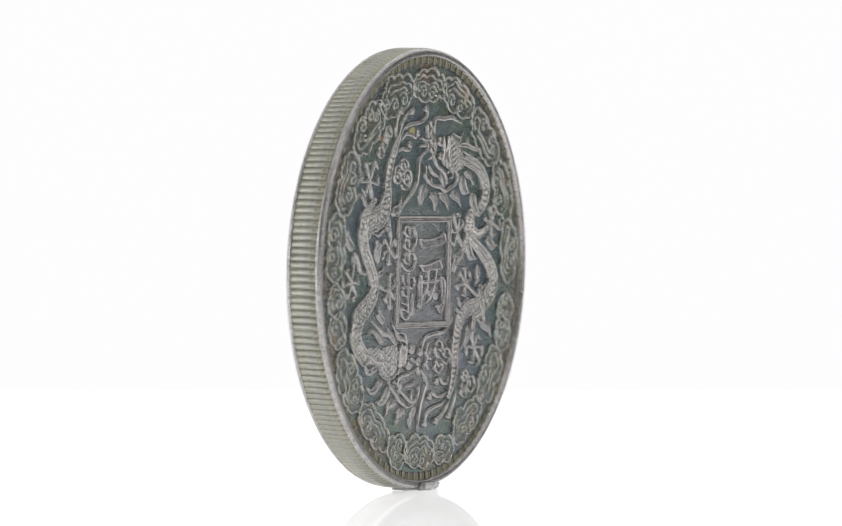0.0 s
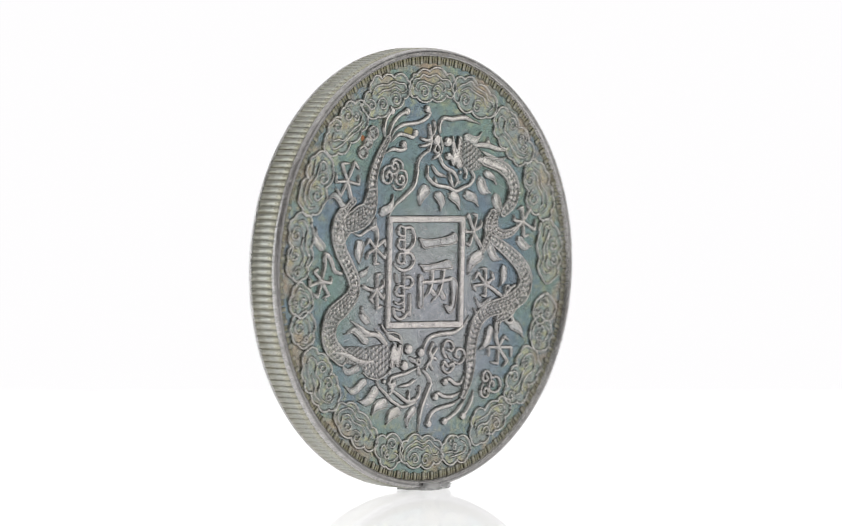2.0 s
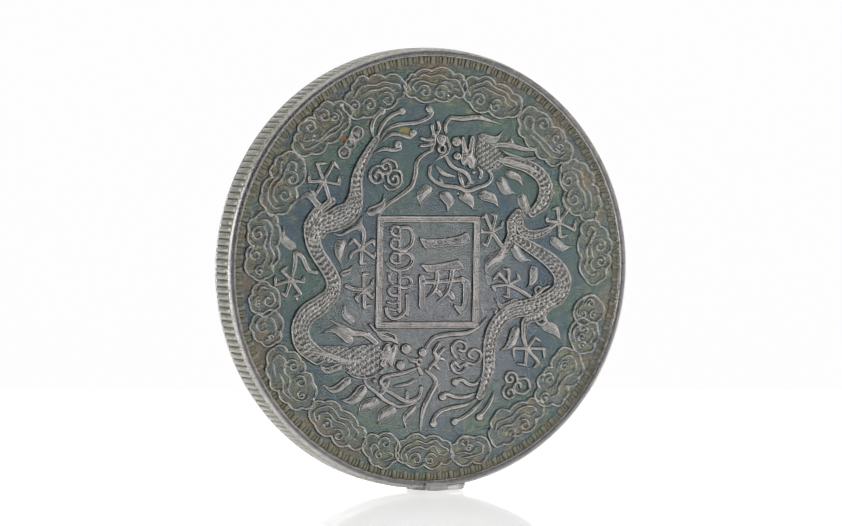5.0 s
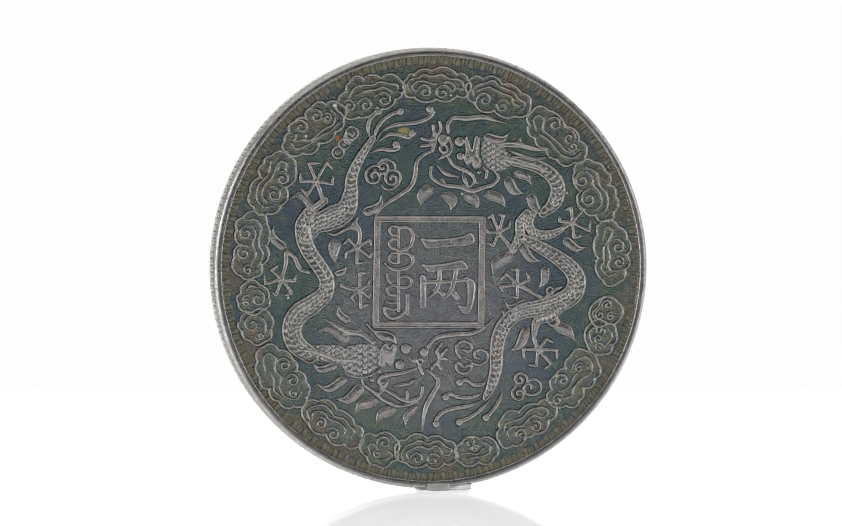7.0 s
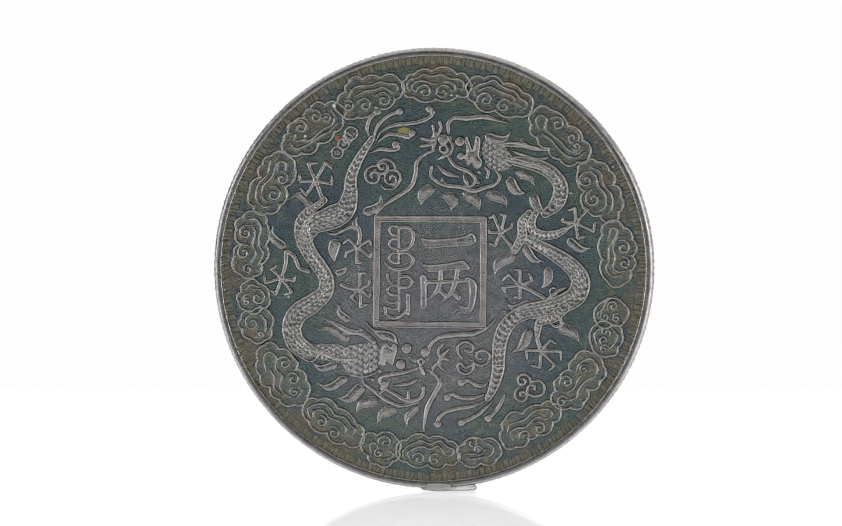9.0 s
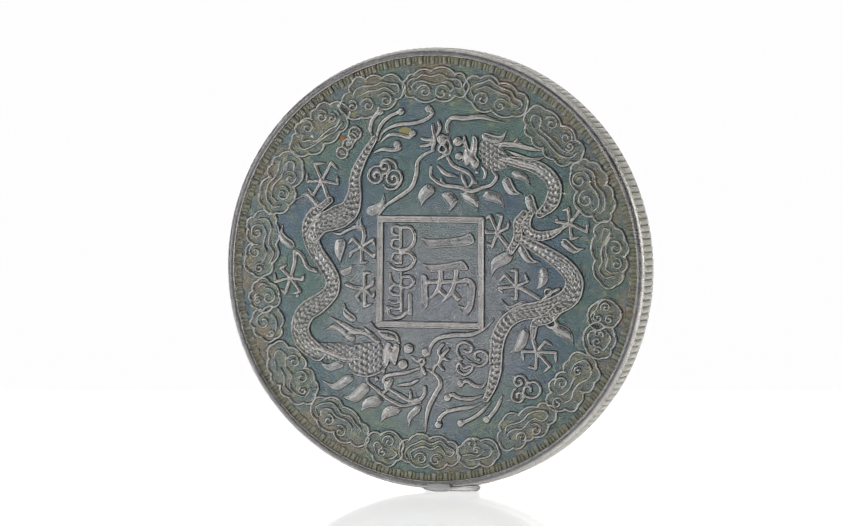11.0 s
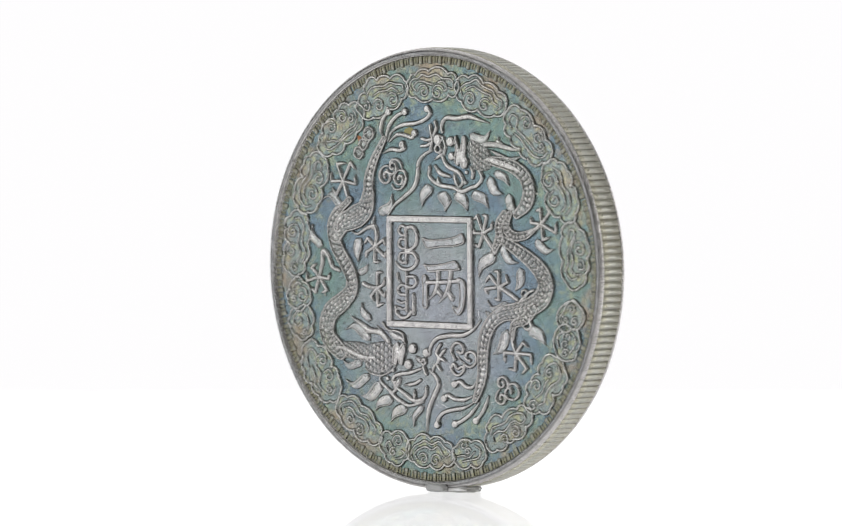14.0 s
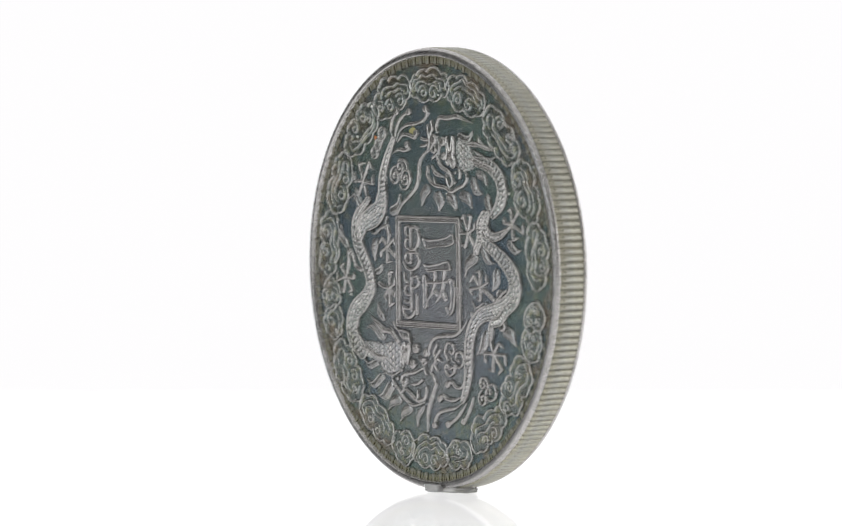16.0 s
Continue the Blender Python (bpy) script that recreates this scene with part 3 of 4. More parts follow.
    cloud([(488, 306), (502, 291), (535, 292), (547, 312), (528, 348), (520, 382), (495, 397), (470, 385), (463, 358), (484, 330)],
          [[(502, 300), (496, 325), (478, 345), (475, 370), (488, 386), (502, 384)], [(514, 304), (504, 330), (489, 346), (485, 365), (494, 376)],
           [(530, 318), (530, 304), (518, 302), (514, 318)]],
          [(523, 333, 15, 130, -1), (507, 362, 16, 110, -1)])
    cloud([(527, 262), (537, 248), (545, 228), (568, 222), (577, 202), (604, 195), (632, 195), (637, 220), (622, 245), (592, 266), (560, 285), (530, 283)],
          [[(549, 250), (547, 263), (562, 261), (575, 262), (590, 250), (603, 240), (618, 232), (622, 215), (614, 205)],
           [(539, 266), (548, 278), (568, 272), (583, 262), (598, 252), (614, 244), (628, 228)]],
          [(558, 237, 14, 130, -1), (586, 217, 14, 130, -1), (607, 220, 9, 100, -1)])
    cloud([(645, 172), (648, 155), (675, 148), (708, 146), (744, 150), (748, 172), (735, 184), (700, 200), (665, 218), (632, 210), (628, 188)],
          [[(648, 182), (656, 166), (672, 160), (692, 159), (706, 153), (722, 156), (738, 158), (740, 170), (728, 174)],
           [(664, 178), (680, 170), (697, 168), (712, 163), (727, 170)]],
          [(679, 196, 15, 170, -1), (714, 186, 16, 150, -1), (648, 198, 12, 120, -1)])


# ---------------------------------------------------------------- flowers, leaves and curls
def pinwheel(x, y, arms, stalk):
    """A five-armed flower; each arm is given by its tip and the end of the hooked foot on it."""
    def draw(s):
        for tx, ty, fx, fy in arms:
            s.stroke([(x, y), (0.5 * (x + tx), 0.5 * (y + ty)), (tx, ty)], 2.9, 6.0, (0.8, 1.0))
            s.stroke([(tx + 0.25 * (tx - x) * 0.3, ty + 0.25 * (ty - y) * 0.3), (fx, fy)], 2.6, 6.0, (1.0, 0.55))
        s.knob(x, y, 4.5, 6.6)
        s.stroke([(x, y)] + stalk, 3.6, 6.0, (0.8, 1.0))
    px = [x] + [v for a in arms for v in a[::2]] + [p[0] for p in stalk]
    py = [y] + [v for a in arms for v in a[1::2]] + [p[1] for p in stalk]
    return figure("flower", (min(px) - 6, min(py) - 6, max(px) + 6, max(py) + 6), draw)


def flowers():
    pinwheel(586, 337, [(573, 307, 592, 304), (604, 305, 617, 315), (615, 343, 617, 327), (570, 362, 558, 351), (559, 338, 556, 322)], [(594, 358), (600, 376)])
    pinwheel(664, 461, [(648, 446, 638, 455), (645, 470, 641, 481), (663, 488, 676, 489), (687, 478, 692, 469), (686, 447, 690, 458)],
             [(669, 440), (664, 423), (648, 424)])
    pinwheel(669, 538, [(669, 511, 681, 509), (684, 532, 688, 519), (685, 553, 690, 544), (670, 570, 683, 567), (654, 552, 660, 563)], [(650, 537), (634, 531)])
    pinwheel(522, 519, [(493, 527, 490, 511), (504, 503, 514, 495), (512, 547, 502, 541), (540, 543, 527, 550), (544, 523, 548, 512)],
             [(530, 490), (531, 470), (545, 478), (556, 500), (572, 506)])
    pinwheel(932, 433, [(919, 403, 910, 408), (912, 433, 909, 426), (922, 457, 911, 453), (940, 404, 930, 399), (951, 424, 954, 412)], [(945, 450), (958, 465)])
    pinwheel(968, 532, [(968, 505, 956, 503), (948, 512, 936, 523), (937, 535, 941, 545), (968, 554, 957, 553), (989, 523, 985, 509)], [(988, 541), (1012, 555)])
    pinwheel(1007, 653, [(1023, 634, 1036, 641), (1041, 654, 1044, 672), (1031, 678, 1021, 690), (1005, 682, 988, 681), (981, 652, 981, 669)], [(1000, 630), (1001, 610)])
    pinwheel(1072, 415, [(1070, 389, 1058, 392), (1091, 393, 1082, 384), (1103, 430, 1107, 412), (1075, 442, 1090, 440), (1049, 413, 1047, 403)], [(1055, 425), (1042, 432)])


def leaf(bx, by, tx, ty, w=14, bend=0.12):
    return figure("leaf", (min(bx, tx) - 10, min(by, ty) - 10, max(bx, tx) + 10, max(by, ty) + 10), lambda s: s.leaf(bx, by, tx, ty, w, bend))


def leaves():
    for row in ((588, 388, 532, 373, 13, 0.2), (527, 466, 506, 421, 15, -0.15), (622, 443, 621, 489, 18, 0.05), (622, 514, 645, 495, 11, 0.1),
                (649, 603, 629, 568, 13, -0.12), (676, 402, 709, 362, 17, 0.16), (659, 432, 664, 404, 10, -0.1),
                (803, 343, 783, 383, 20, 0.1), (831, 355, 840, 393, 20, -0.15), (866, 356, 893, 391, 18, -0.1), (905, 357, 945, 386, 17, -0.1),
                (942, 332, 979, 361, 18, 0.12), (960, 318, 995, 345, 13, -0.1), (987, 362, 1019, 400, 17, 0.1)):
        leaf(*row)
    for row in ((958, 469, 920, 513, 20, 0.12), (971, 458, 1013, 487, 15, 0.12), (1024, 496, 1008, 538, 15, -0.1), (990, 566, 940, 558, 13, -0.2),
                (1053, 448, 1099, 462, 15, 0.12), (991, 611, 953, 656, 17, -0.1), (1039, 603, 1078, 636, 18, -0.08), (947, 588, 936, 578, 6, 0.1),
                (628, 683, 579, 675, 13, -0.15), (648, 706, 587, 714, 15, -0.15), (679, 720, 624, 743, 19, -0.12), (703, 742, 660, 769, 18, 0.1),
                (737, 757, 700, 788, 18, 0.1), (777, 754, 756, 796, 12, 0.12)):
        leaf(*row)


def curls():
    def upper(s):
        s.spiral(695, 328, 20, 75, 1.4, 1, 2.7)
        s.spiral(711, 311, 15, 200, 1.3, 1, 2.5)
        s.stroke([(703, 309), (708, 299), (720, 297), (732, 304), (735, 316)], 2.5, 6.0, (0.8, 0.7))
        s.spiral(729, 333, 16, 100, 1.25, 1, 2.5)
        s.stroke([(709, 344), (716, 352), (730, 352), (741, 343), (745, 330), (740, 319), (729, 317)], 2.5, 6.0, (0.7, 1.0))
    figure("trefoil_curl", (672, 288, 752, 358), upper)

    def middle(s):
        s.stroke([(860, 668), (852, 656), (853, 644), (863, 637), (876, 640), (881, 649), (875, 656), (866, 653)], 2.6, 6.0)
        s.stroke([(882, 677), (897, 681), (910, 672), (911, 660), (900, 653), (888, 656), (887, 666), (895, 669)], 2.6, 6.0)
        s.stroke([(856, 676), (851, 684), (857, 694), (868, 697), (879, 690), (881, 681), (873, 682), (866, 685)], 2.6, 6.0, closed=True)
        s.stroke([(866, 662), (872, 670), (882, 673)], 1.8, 4.5, (0.5, 0.5))
    figure("trefoil_curl", (845, 630, 918, 702), middle)

    def lower(s):
        s.spiral(973, 709, 16, 320, 1.3, 1, 2.5)
        s.stroke([(991, 710), (1004, 709), (1013, 718), (1012, 731), (1001, 738), (987, 736), (981, 727), (985, 718), (994, 718), (995, 726)], 2.5, 6.0)
        s.spiral(972, 736, 16, 110, 1.3, 1, 2.5)
    figure("trefoil_curl", (952, 690, 1018, 756), lower)

    def beads(s):
        s.ring(627, 284, 11, 2.0, 6).knob(627, 284, 7, 4)
        s.ring(639, 268, 10, 2.0, 6).knob(639, 268, 6, 4)
        s.ring(653, 248, 12, 2.0, 6).knob(653, 248, 8, 4)
        s.ring(647, 257, 9, 1.8, 5)
    figure("curled_cloudlet", (612, 232, 668, 298), beads)


# ---------------------------------------------------------------- the two dragons
def dragon_with_low_head():
    body = figure("dragon", (515, 258, 720, 690), lambda s: (
        s.serpent([(692, 258), (668, 295), (653, 330), (651, 362), (640, 392), (610, 408), (585, 418), (568, 440)], [7, 9, 11, 13, 19, 24, 20, 15]),
        s.serpent([(572, 396), (561, 416), (562, 440), (573, 468), (592, 495), (606, 520), (603, 545), (580, 566), (553, 584), (541, 610), (548, 638), (575, 660)],
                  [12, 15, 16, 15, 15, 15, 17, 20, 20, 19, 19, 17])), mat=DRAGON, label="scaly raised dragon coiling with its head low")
    figure("neck", (560, 630, 720, 710), lambda s: (s.scaly([(640, 648), (665, 640), (700, 640), (708, 660), (702, 688), (678, 699), (648, 697), (632, 675)], 1.6, 12),
                                                      s.scaly([(566, 644), (605, 640), (640, 646), (640, 676), (612, 676), (582, 668)], 1.4, 9),
                                                      s.stroke([(636, 690), (650, 699), (676, 703), (700, 694), (712, 684)], 2.0, 5.6, (0.7, 0.7))), body, DRAGON)

    def head(s):
        blob = [(708, 652), (718, 640), (725, 649), (732, 641), (738, 648), (734, 665), (729, 681), (722, 677), (718, 671), (714, 682), (706, 680), (707, 668)]
        s.fill(blob, 5.4, 4, 1.5).stroke(blob, 1.2, 6.8, closed=True)
        s.knob(756, 650, 11, 8.5).knob(745, 680, 10.5, 8.2)
        s.knob(790, 657, 9.5, 8).ring(783, 674, 5, 2.4, 6.6)
        s.stroke([(782, 684), (785, 690), (788, 697)], 3.0, 6)
        s.stroke([(762, 666), (772, 672), (780, 672)], 4, 4.4, (0.6, 0.8))
        s.stroke([(776, 687), (750, 695), (722, 699), (708, 704), (706, 714), (717, 712)], 3.4, 6.4, (0.7, 0.7))
        s.stroke([(722, 708), (716, 718), (708, 724)], 4.4, 6, (0.7, 0.6))
        s.stroke([(773, 709), (758, 716), (733, 719)], 3.2, 6, (0.9, 0.5))
        s.stroke([(710, 722), (733, 735), (756, 747), (778, 744), (787, 734), (788, 722)], 3.6, 6.4, (0.7, 0.8))
        s.stroke([(759, 745), (759, 729)], 3.0, 6.2, (1, 0.7))
        s.stroke([(673, 700), (676, 715), (696, 730), (710, 742), (725, 750), (745, 757), (779, 750)], 3.2, 6, (0.7, 0.7))
        s.stroke([(700, 735), (712, 728), (710, 718)], 3.0, 5.4)
        s.knob(706, 692, 5, 5.5).knob(692, 708, 5, 5.5)
    figure("head", (665, 632, 800, 765), head, body, DRAGON)
    figure("horn", (595, 590, 705, 645), lambda s: (s.stroke([(603, 594), (625, 606), (648, 618), (672, 622), (695, 638)], 4.4, 6.5, (0.4, 0.9)),
                                                     s.stroke([(667, 610), (680, 622), (697, 637)], 3, 6, (0.3, 0.9)),
                                                     s.stroke([(637, 622), (660, 622), (672, 618)], 2.4, 5)), body, DRAGON)
    figure("horn", (580, 612, 655, 650), lambda s: s.leaf(652, 634, 586, 618, 15, 0.14), body, DRAGON)
    figure("horn", (545, 645, 665, 680), lambda s: s.stroke([(550, 650), (585, 654), (625, 668), (658, 670)], 4.6, 6.8, (0.4, 0.7)), body, DRAGON)
    figure("brow", (680, 600, 745, 648), lambda s: s.fill([(683, 602), (697, 615), (716, 622), (732, 629), (738, 642), (724, 636), (712, 636), (700, 628)], 4.6, 4, 1.0).stroke([(682, 603), (695, 616), (716, 618), (732, 624), (738, 640)], 2, 6.5), body, DRAGON)
    figure("whisker", (785, 590, 930, 668), lambda s: s.stroke([(923, 594), (905, 611), (880, 622), (845, 624), (815, 630), (800, 645), (796, 660)], 3.9, 6.5, (0.4, 0.7)), body, DRAGON)
    figure("whisker", (780, 685, 825, 808), lambda s: s.stroke([(797, 690), (812, 702), (818, 716), (806, 738), (794, 762), (789, 790), (788, 804)], 4.2, 6.5, (0.6, 0.4)), body, DRAGON)
    figure("claw", (800, 632, 842, 696), lambda s: (s.stroke([(824, 641), (817, 650), (815, 658), (821, 667), (816, 678), (824, 689)], 3.2, 6.2, (0.9, 0.8)),
                                                    s.stroke([(835, 650), (828, 657), (820, 665)], 3.0, 6.2, (0.8, 1)), s.stroke([(834, 671), (827, 668), (819, 668)], 3.0, 6.2, (0.8, 1)),
                                                    s.stroke([(816, 676), (808, 682), (804, 692)], 2.6, 5.8, (1, 0.7))), body, DRAGON)
    figure("leg", (560, 365, 615, 410), lambda s: s.serpent([(602, 373), (588, 384), (572, 396)], [8, 8, 10], 3.0, 8), body, DRAGON)
    figure("leg", (605, 418, 675, 445), lambda s: s.stroke([(606, 433), (622, 437), (640, 428), (655, 424), (668, 428)], 2.8, 6, (0.5, 0.8)), body, DRAGON)
    tail_plumes(body, [[(696, 262), (698, 246), (708, 228), (726, 214), (744, 208)], [(700, 262), (710, 245), (735, 233), (772, 229), (796, 221), (806, 210), (799, 203)],
                       [(704, 264), (722, 251), (744, 252), (760, 256), (767, 248)], [(688, 285), (708, 278), (728, 280), (741, 276), (736, 269)],
                       [(688, 258), (683, 240), (687, 224), (696, 213), (703, 208)]])
    return body


def tail_plumes(body, lines):
    for pts in lines:
        xs, ys = [p[0] for p in pts], [p[1] for p in pts]
        figure("tail_plume", (min(xs) - 6, min(ys) - 6, max(xs) + 6, max(ys) + 6),
               lambda s: s.stroke(pts, 3.5, 6.2, (0.45, 1.0)).knob(*pts[-1], 8, 7.2), body, DRAGON)


def dragon_with_high_head():
    body = figure("dragon", (895, 285, 1110, 750), lambda s: (
        s.serpent([(960, 300), (1000, 308), (1030, 325), (1044, 350), (1037, 378), (1015, 398)], [10, 13, 14, 15, 15, 9]),
        s.serpent([(975, 442), (1005, 458), (1040, 478), (1068, 500), (1081, 524), (1072, 550), (1045, 566), (1010, 575), (975, 582), (948, 600), (933, 628),
                   (928, 660), (927, 690), (918, 722), (908, 742)], [9, 12, 14, 16, 18, 20, 19, 17, 16, 15, 15, 14, 13, 11, 7])),
        mat=DRAGON, label="scaly raised dragon coiling with its head high")
    figure("neck", (890, 255, 965, 325), lambda s: s.scaly([(899, 262), (926, 263), (946, 278), (956, 296), (950, 314), (928, 320), (908, 313), (897, 290)], 1.6, 10), body, DRAGON)

    def head(s):
        s.knob(856, 264, 10.5, 8.5).knob(858, 291, 8.5, 8)
        s.knob(825, 260, 11.5, 8.2).ring(826, 277, 7, 2.6, 7.4)
        s.stroke([(836, 256), (842, 272), (838, 286)], 3, 5)
        s.stroke([(816, 297), (825, 292), (834, 287)], 3.0, 6, (0.5, 1))
        blob = [(869, 254), (874, 268), (880, 281), (884, 266), (887, 254), (893, 259), (893, 275), (891, 290), (897, 300), (893, 312), (884, 312),
                (879, 303), (872, 308), (866, 298), (869, 280), (867, 265)]
        s.fill(blob, 5.6, 4, 1.5).stroke(blob, 1.2, 7.0, closed=True)
        s.stroke([(833, 289), (847, 309), (874, 321), (885, 336), (878, 347)], 3.6, 6.6, (0.8, 0.7))
        s.stroke([(816, 309), (830, 323), (853, 329)], 3.8, 6.4, (0.6, 0.6))
        s.stroke([(803, 311), (803, 329), (825, 344), (859, 349), (881, 356), (904, 349), (920, 344), (931, 330), (923, 317)], 3.6, 6.6, (0.8, 0.8))
        s.fill([(819, 341), (823, 328), (831, 342)], 5, 3)
        s.stroke([(863, 324), (867, 337), (873, 348)], 3.6, 6.2, (0.6, 0.6))
        s.knob(893, 321, 4.5, 5).knob(890, 340, 4.5, 5)
        s.stroke([(902, 311), (909, 320), (907, 331)], 3.0, 6, (0.6, 1))
    figure("head", (798, 250, 940, 362), head, body, DRAGON)
    figure("antenna", (828, 210, 955, 250), lambda s: s.stroke([(835, 246), (834, 232), (845, 220), (870, 221), (900, 218), (925, 224), (948, 230)], 4.2, 6.5, (0.7, 0.3)), body, DRAGON)
    figure("horn", (893, 238, 960, 266), lambda s: s.leaf(900, 258, 952, 245, 15, 0.16), body, DRAGON)
    figure("horn", (915, 248, 1030, 290), lambda s: s.fill([(922, 269), (945, 267), (962, 264), (972, 254), (977, 264), (998, 272), (1025, 281), (1000, 283), (970, 277), (940, 275)], 4.6, 4, 1.2)
           .stroke([(925, 269), (955, 266), (978, 270), (1000, 275), (1023, 281)], 1.7, 6.6, (0.6, 0.5)), body, DRAGON)
    figure("horn", (940, 272, 1030, 310), lambda s: s.fill([(948, 279), (972, 284), (992, 292), (1024, 291), (1012, 301), (988, 301), (966, 292)], 4.2, 4, 1.0)
           .stroke([(950, 280), (975, 288), (998, 295), (1022, 293)], 1.6, 6.2, (0.6, 0.5)), body, DRAGON)
    figure("horn", (928, 288, 1045, 335), lambda s: s.fill([(934, 298), (948, 292), (972, 297), (1000, 306), (1022, 314), (1038, 329), (1012, 321), (985, 314), (955, 306)], 5.2, 4, 1.4)
           .stroke([(936, 298), (952, 294), (980, 301), (1012, 312), (1036, 328)], 1.8, 7.0, (0.7, 0.5)), body, DRAGON)
    figure("whisker", (690, 275, 815, 410), lambda s: s.stroke([(808, 280), (790, 288), (776, 302), (773, 325), (764, 348), (740, 366), (715, 382), (698, 402)], 3.8, 6.5, (0.7, 0.5)), body, DRAGON)
    figure("claw", (776, 218, 832, 292), lambda s: (s.stroke([(785, 258), (796, 261), (808, 259)], 2.9, 6.2, (1.0, 1)), s.stroke([(784, 272), (796, 271), (808, 266)], 2.9, 6.2, (1.0, 1)),
                                                    s.stroke([(806, 234), (808, 246), (811, 262), (806, 278)], 3.0, 6.2, (1.0, 1)), s.stroke([(818, 227), (821, 238), (816, 250)], 2.9, 6.2, (1.0, 1)),
                                                    s.fill([(802, 254), (814, 246), (820, 250), (814, 266), (808, 278), (801, 272)], 4.2, 4, 0.8)), body, DRAGON)
    figure("leg", (955, 385, 1060, 460), lambda s: (s.serpent([(998, 396), (990, 410), (992, 428), (1010, 438), (1034, 436), (1052, 428)], [7, 9, 10, 10, 9, 6], 3.0, 8),), body, DRAGON)
    figure("leg", (945, 390, 1000, 480), lambda s: (s.serpent([(985, 398), (972, 415), (972, 440), (958, 466)], [9, 10, 10, 8], 3.0, 8),), body, DRAGON)
    figure("leg", (990, 560, 1070, 640), lambda s: (s.serpent([(1050, 572), (1030, 590), (1005, 600), (1000, 625)], [12, 12, 9, 6], 3.0, 8),), body, DRAGON)
    figure("claw", (1000, 525, 1070, 570), lambda s: (s.stroke([(1006, 568), (1022, 555), (1038, 542), (1052, 536)], 3, 6.5, (0.4, 0.8)), s.ring(1030, 543, 7, 2, 6)), body, DRAGON)
    figure("claw", (1015, 572, 1060, 612), lambda s: s.stroke([(1046, 575), (1042, 592), (1046, 603), (1034, 608), (1022, 598)], 3.4, 6.8, (0.6, 0.6)), body, DRAGON)
    tail_plumes(body, [[(911, 706), (901, 718), (886, 718), (871, 709), (858, 714)], [(901, 735), (880, 742), (856, 741), (841, 735), (832, 741)],
                       [(903, 747), (880, 757), (850, 762), (829, 768), (816, 780), (814, 791)], [(917, 746), (905, 759), (893, 770), (875, 781), (858, 788)],
                       [(939, 734), (932, 752), (921, 768), (909, 780)]])
    return body


characters(plaque())
dragon_with_low_head()
dragon_with_high_head()
flowers()
leaves()
curls()
clouds()


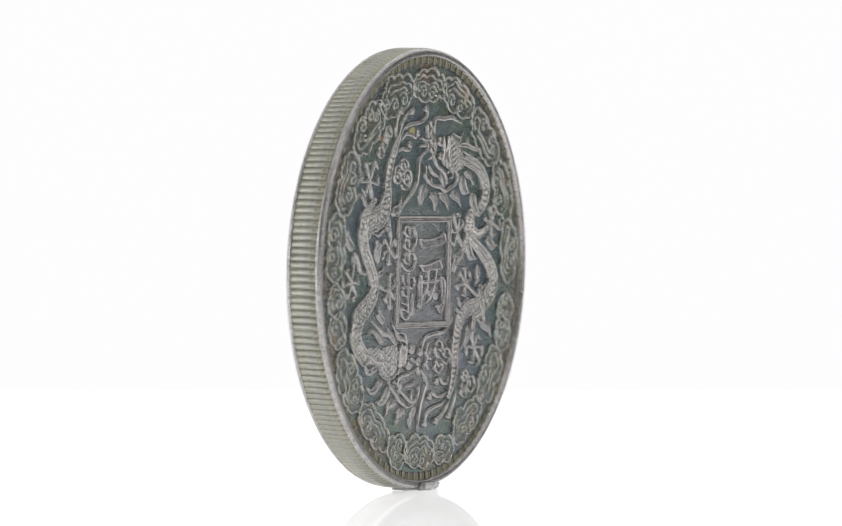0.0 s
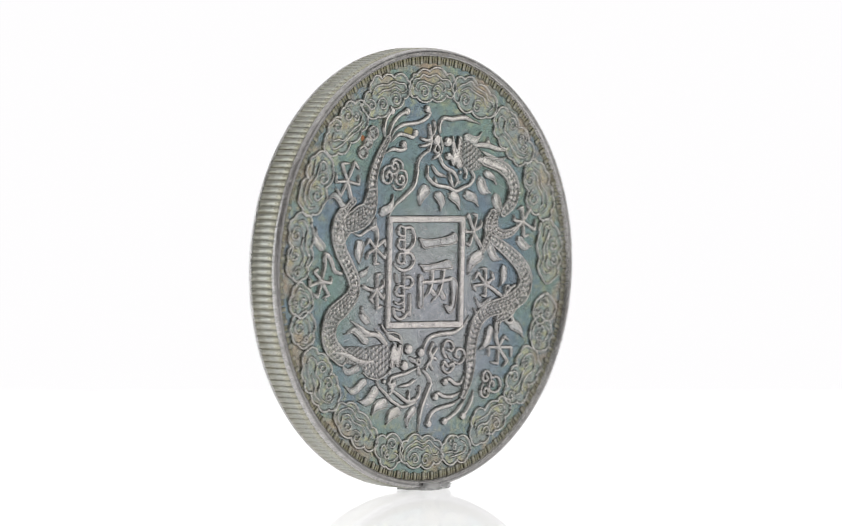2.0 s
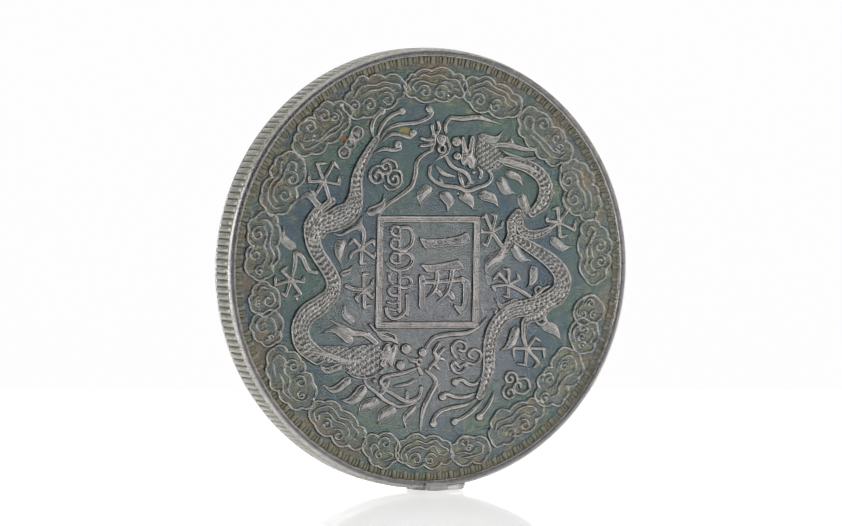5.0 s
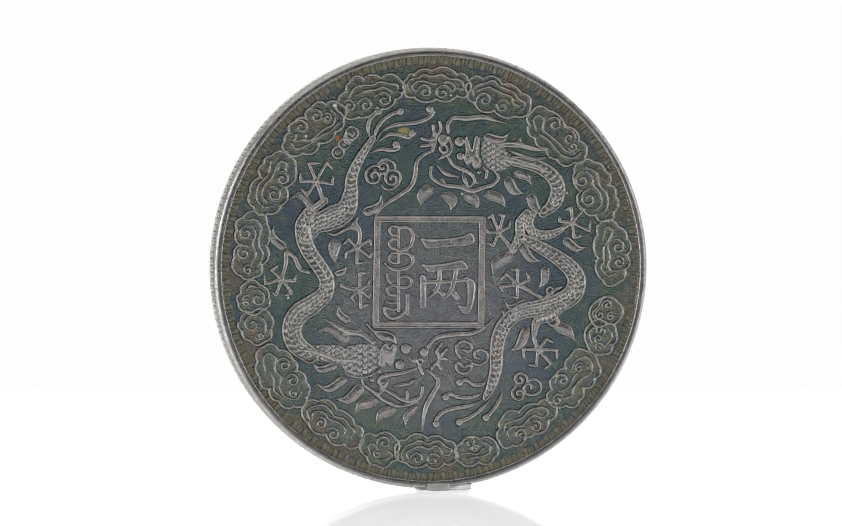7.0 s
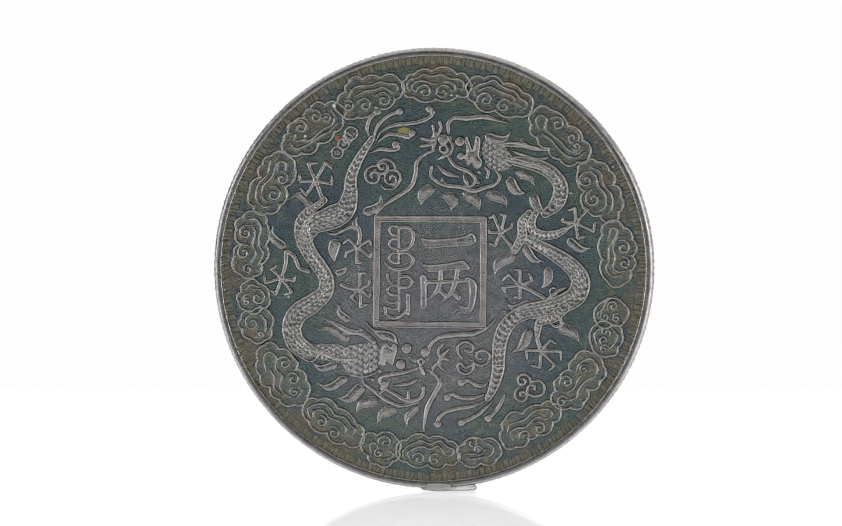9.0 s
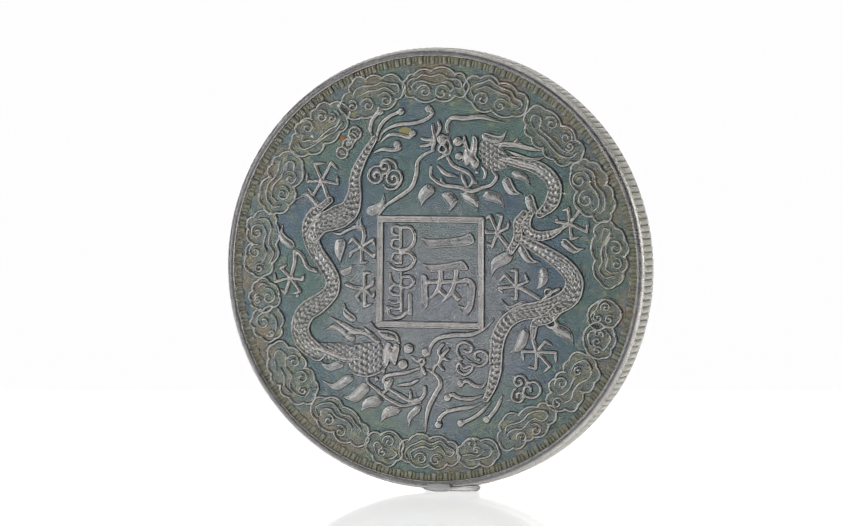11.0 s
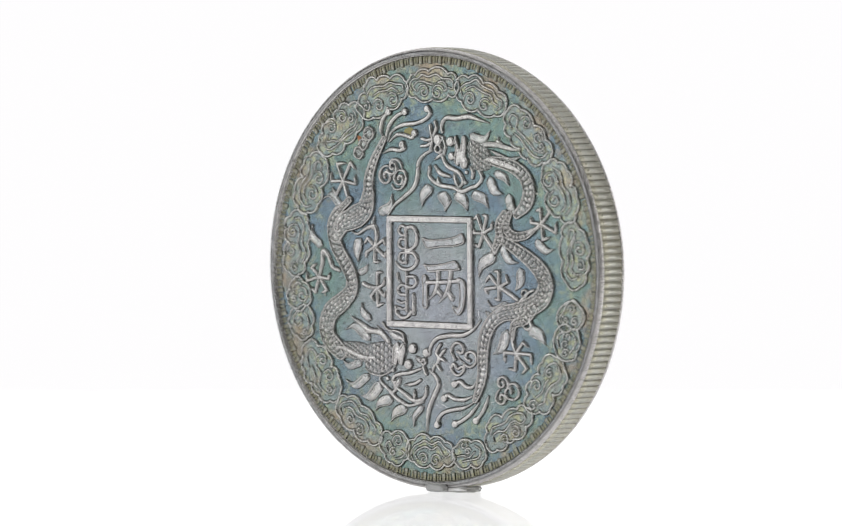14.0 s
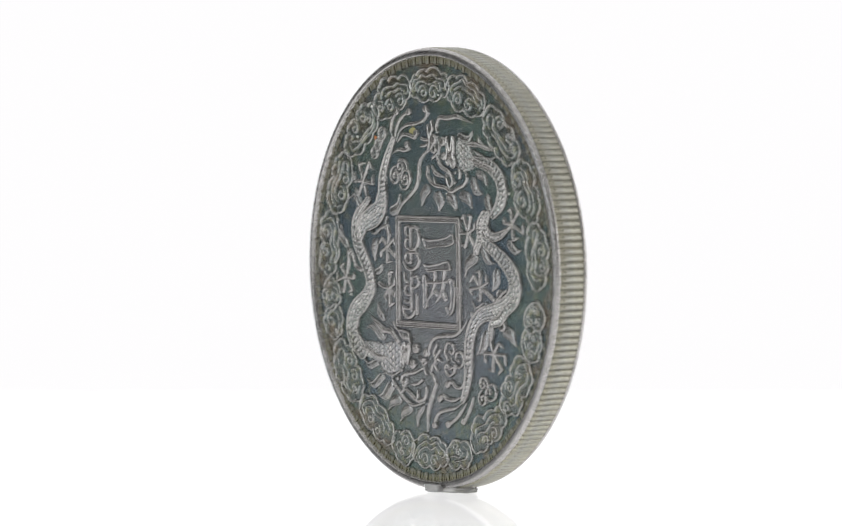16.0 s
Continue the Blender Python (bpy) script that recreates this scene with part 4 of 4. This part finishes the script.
def spots():
    def plain(name, colour, rough):
        m, t, b = material(name)
        n = node(t, "ShaderNodeTexNoise", Scale=9000.0, Detail=3.0)
        t.links.new(n.outputs["Fac"], ramp(t, n.outputs["Fac"], [(0.3, tuple(c * 0.6 for c in colour)), (0.7, colour)]).inputs[0])
        t.links.new(t.nodes["Color Ramp"].outputs[0], b.inputs["Base Color"])
        b.inputs["Roughness"].default_value = rough
        return m
    dust, rust, film = plain("pale_dust", (0.75, 0.75, 0.70), 0.8), plain("rust", (0.42, 0.16, 0.06), 0.8), plain("yellow_film", (0.36, 0.33, 0.13), 0.6)
    for x, y, r in ((621, 197, 3.2), (567, 254, 2.4), (840, 178, 1.6), (1112, 338, 2.0), (1141, 311, 1.8), (535, 554, 2.0), (862, 361, 1.5), (1062, 360, 1.8)):
        figure("dust_speck", (x - 2, y - 2, x + 2, y + 2), lambda s: s.knob(x, y, r, r * 1.6 + 1.5), mat=dust, label="pale dust speck")
    figure("rust_spot", (620, 250, 634, 264), lambda s: s.fill([(622, 252), (631, 254), (632, 260), (625, 263)], 1.2, 2), mat=rust, label="orange rust spot")
    figure("yellow_film", (735, 235, 768, 258), lambda s: s.fill([(739, 243), (750, 237), (762, 240), (764, 250), (750, 252), (742, 249)], 1.0, 4), mat=film, label="yellow film of tarnish")


spots()


# ---------------------------------------------------------------- the putty that holds the coin
putty = tagged(new("putty_pad"), "small clear putty pad gluing the coin to the table", "putty")


def putty_pad():
    def lump(name, x0, x1, y0, y1, z1, seed):
        rng = random.Random(seed)
        bm = bmesh.new()
        bmesh.ops.create_cube(bm, size=1.0)
        bmesh.ops.subdivide_edges(bm, edges=bm.edges[:], cuts=5, use_grid_fill=True)
        for v in bm.verts:
            c = Vector((v.co.x * 2, v.co.y * 2, v.co.z * 2))
            ball = c.normalized() * max(abs(q) for q in c)
            c = c.lerp(ball, 0.35)
            n = 1 + 0.14 * noise.noise(c * 1.7 + Vector((seed, 0, 0))) + 0.03 * rng.uniform(-1, 1)
            v.co = Vector((x0 + (c.x * n + 1) / 2 * (x1 - x0), y0 + (c.y * n + 1) / 2 * (y1 - y0), max(0.0, (c.z * n + 1) / 2 * z1))) * U
        me = bpy.data.meshes.new(name)
        bm.to_mesh(me)
        bm.free()
        me.materials.append(PUTTY)
        me.polygons.foreach_set("use_smooth", [True] * len(me.polygons))
        return part(name, me, putty)
    lump("pad", -8, 100, 10, 64, 13, 3)
    lump("blob", 10, 55, -4, 24, 16, 8)


putty_pad()

# ---------------------------------------------------------------- repeated pieces of the coin's edge
denticles()
reeds()


# ---------------------------------------------------------------- what moves
def coin_pose(t):
    turn = 61.9 - 7.36 * t
    return pose(1.5 * U, 0, BASE * U, 0, 0, turn) @ pose(0, 7 * U, 0, 91.14, 0, 0)


def motions():
    walk(coin, [(t, coin_pose(t)) for t in range(17)])
    walk(putty, [(t, pose(1.5 * U, 0, 0, 0, 0, 61.9 - 7.36 * t)) for t in range(17)])


motions()
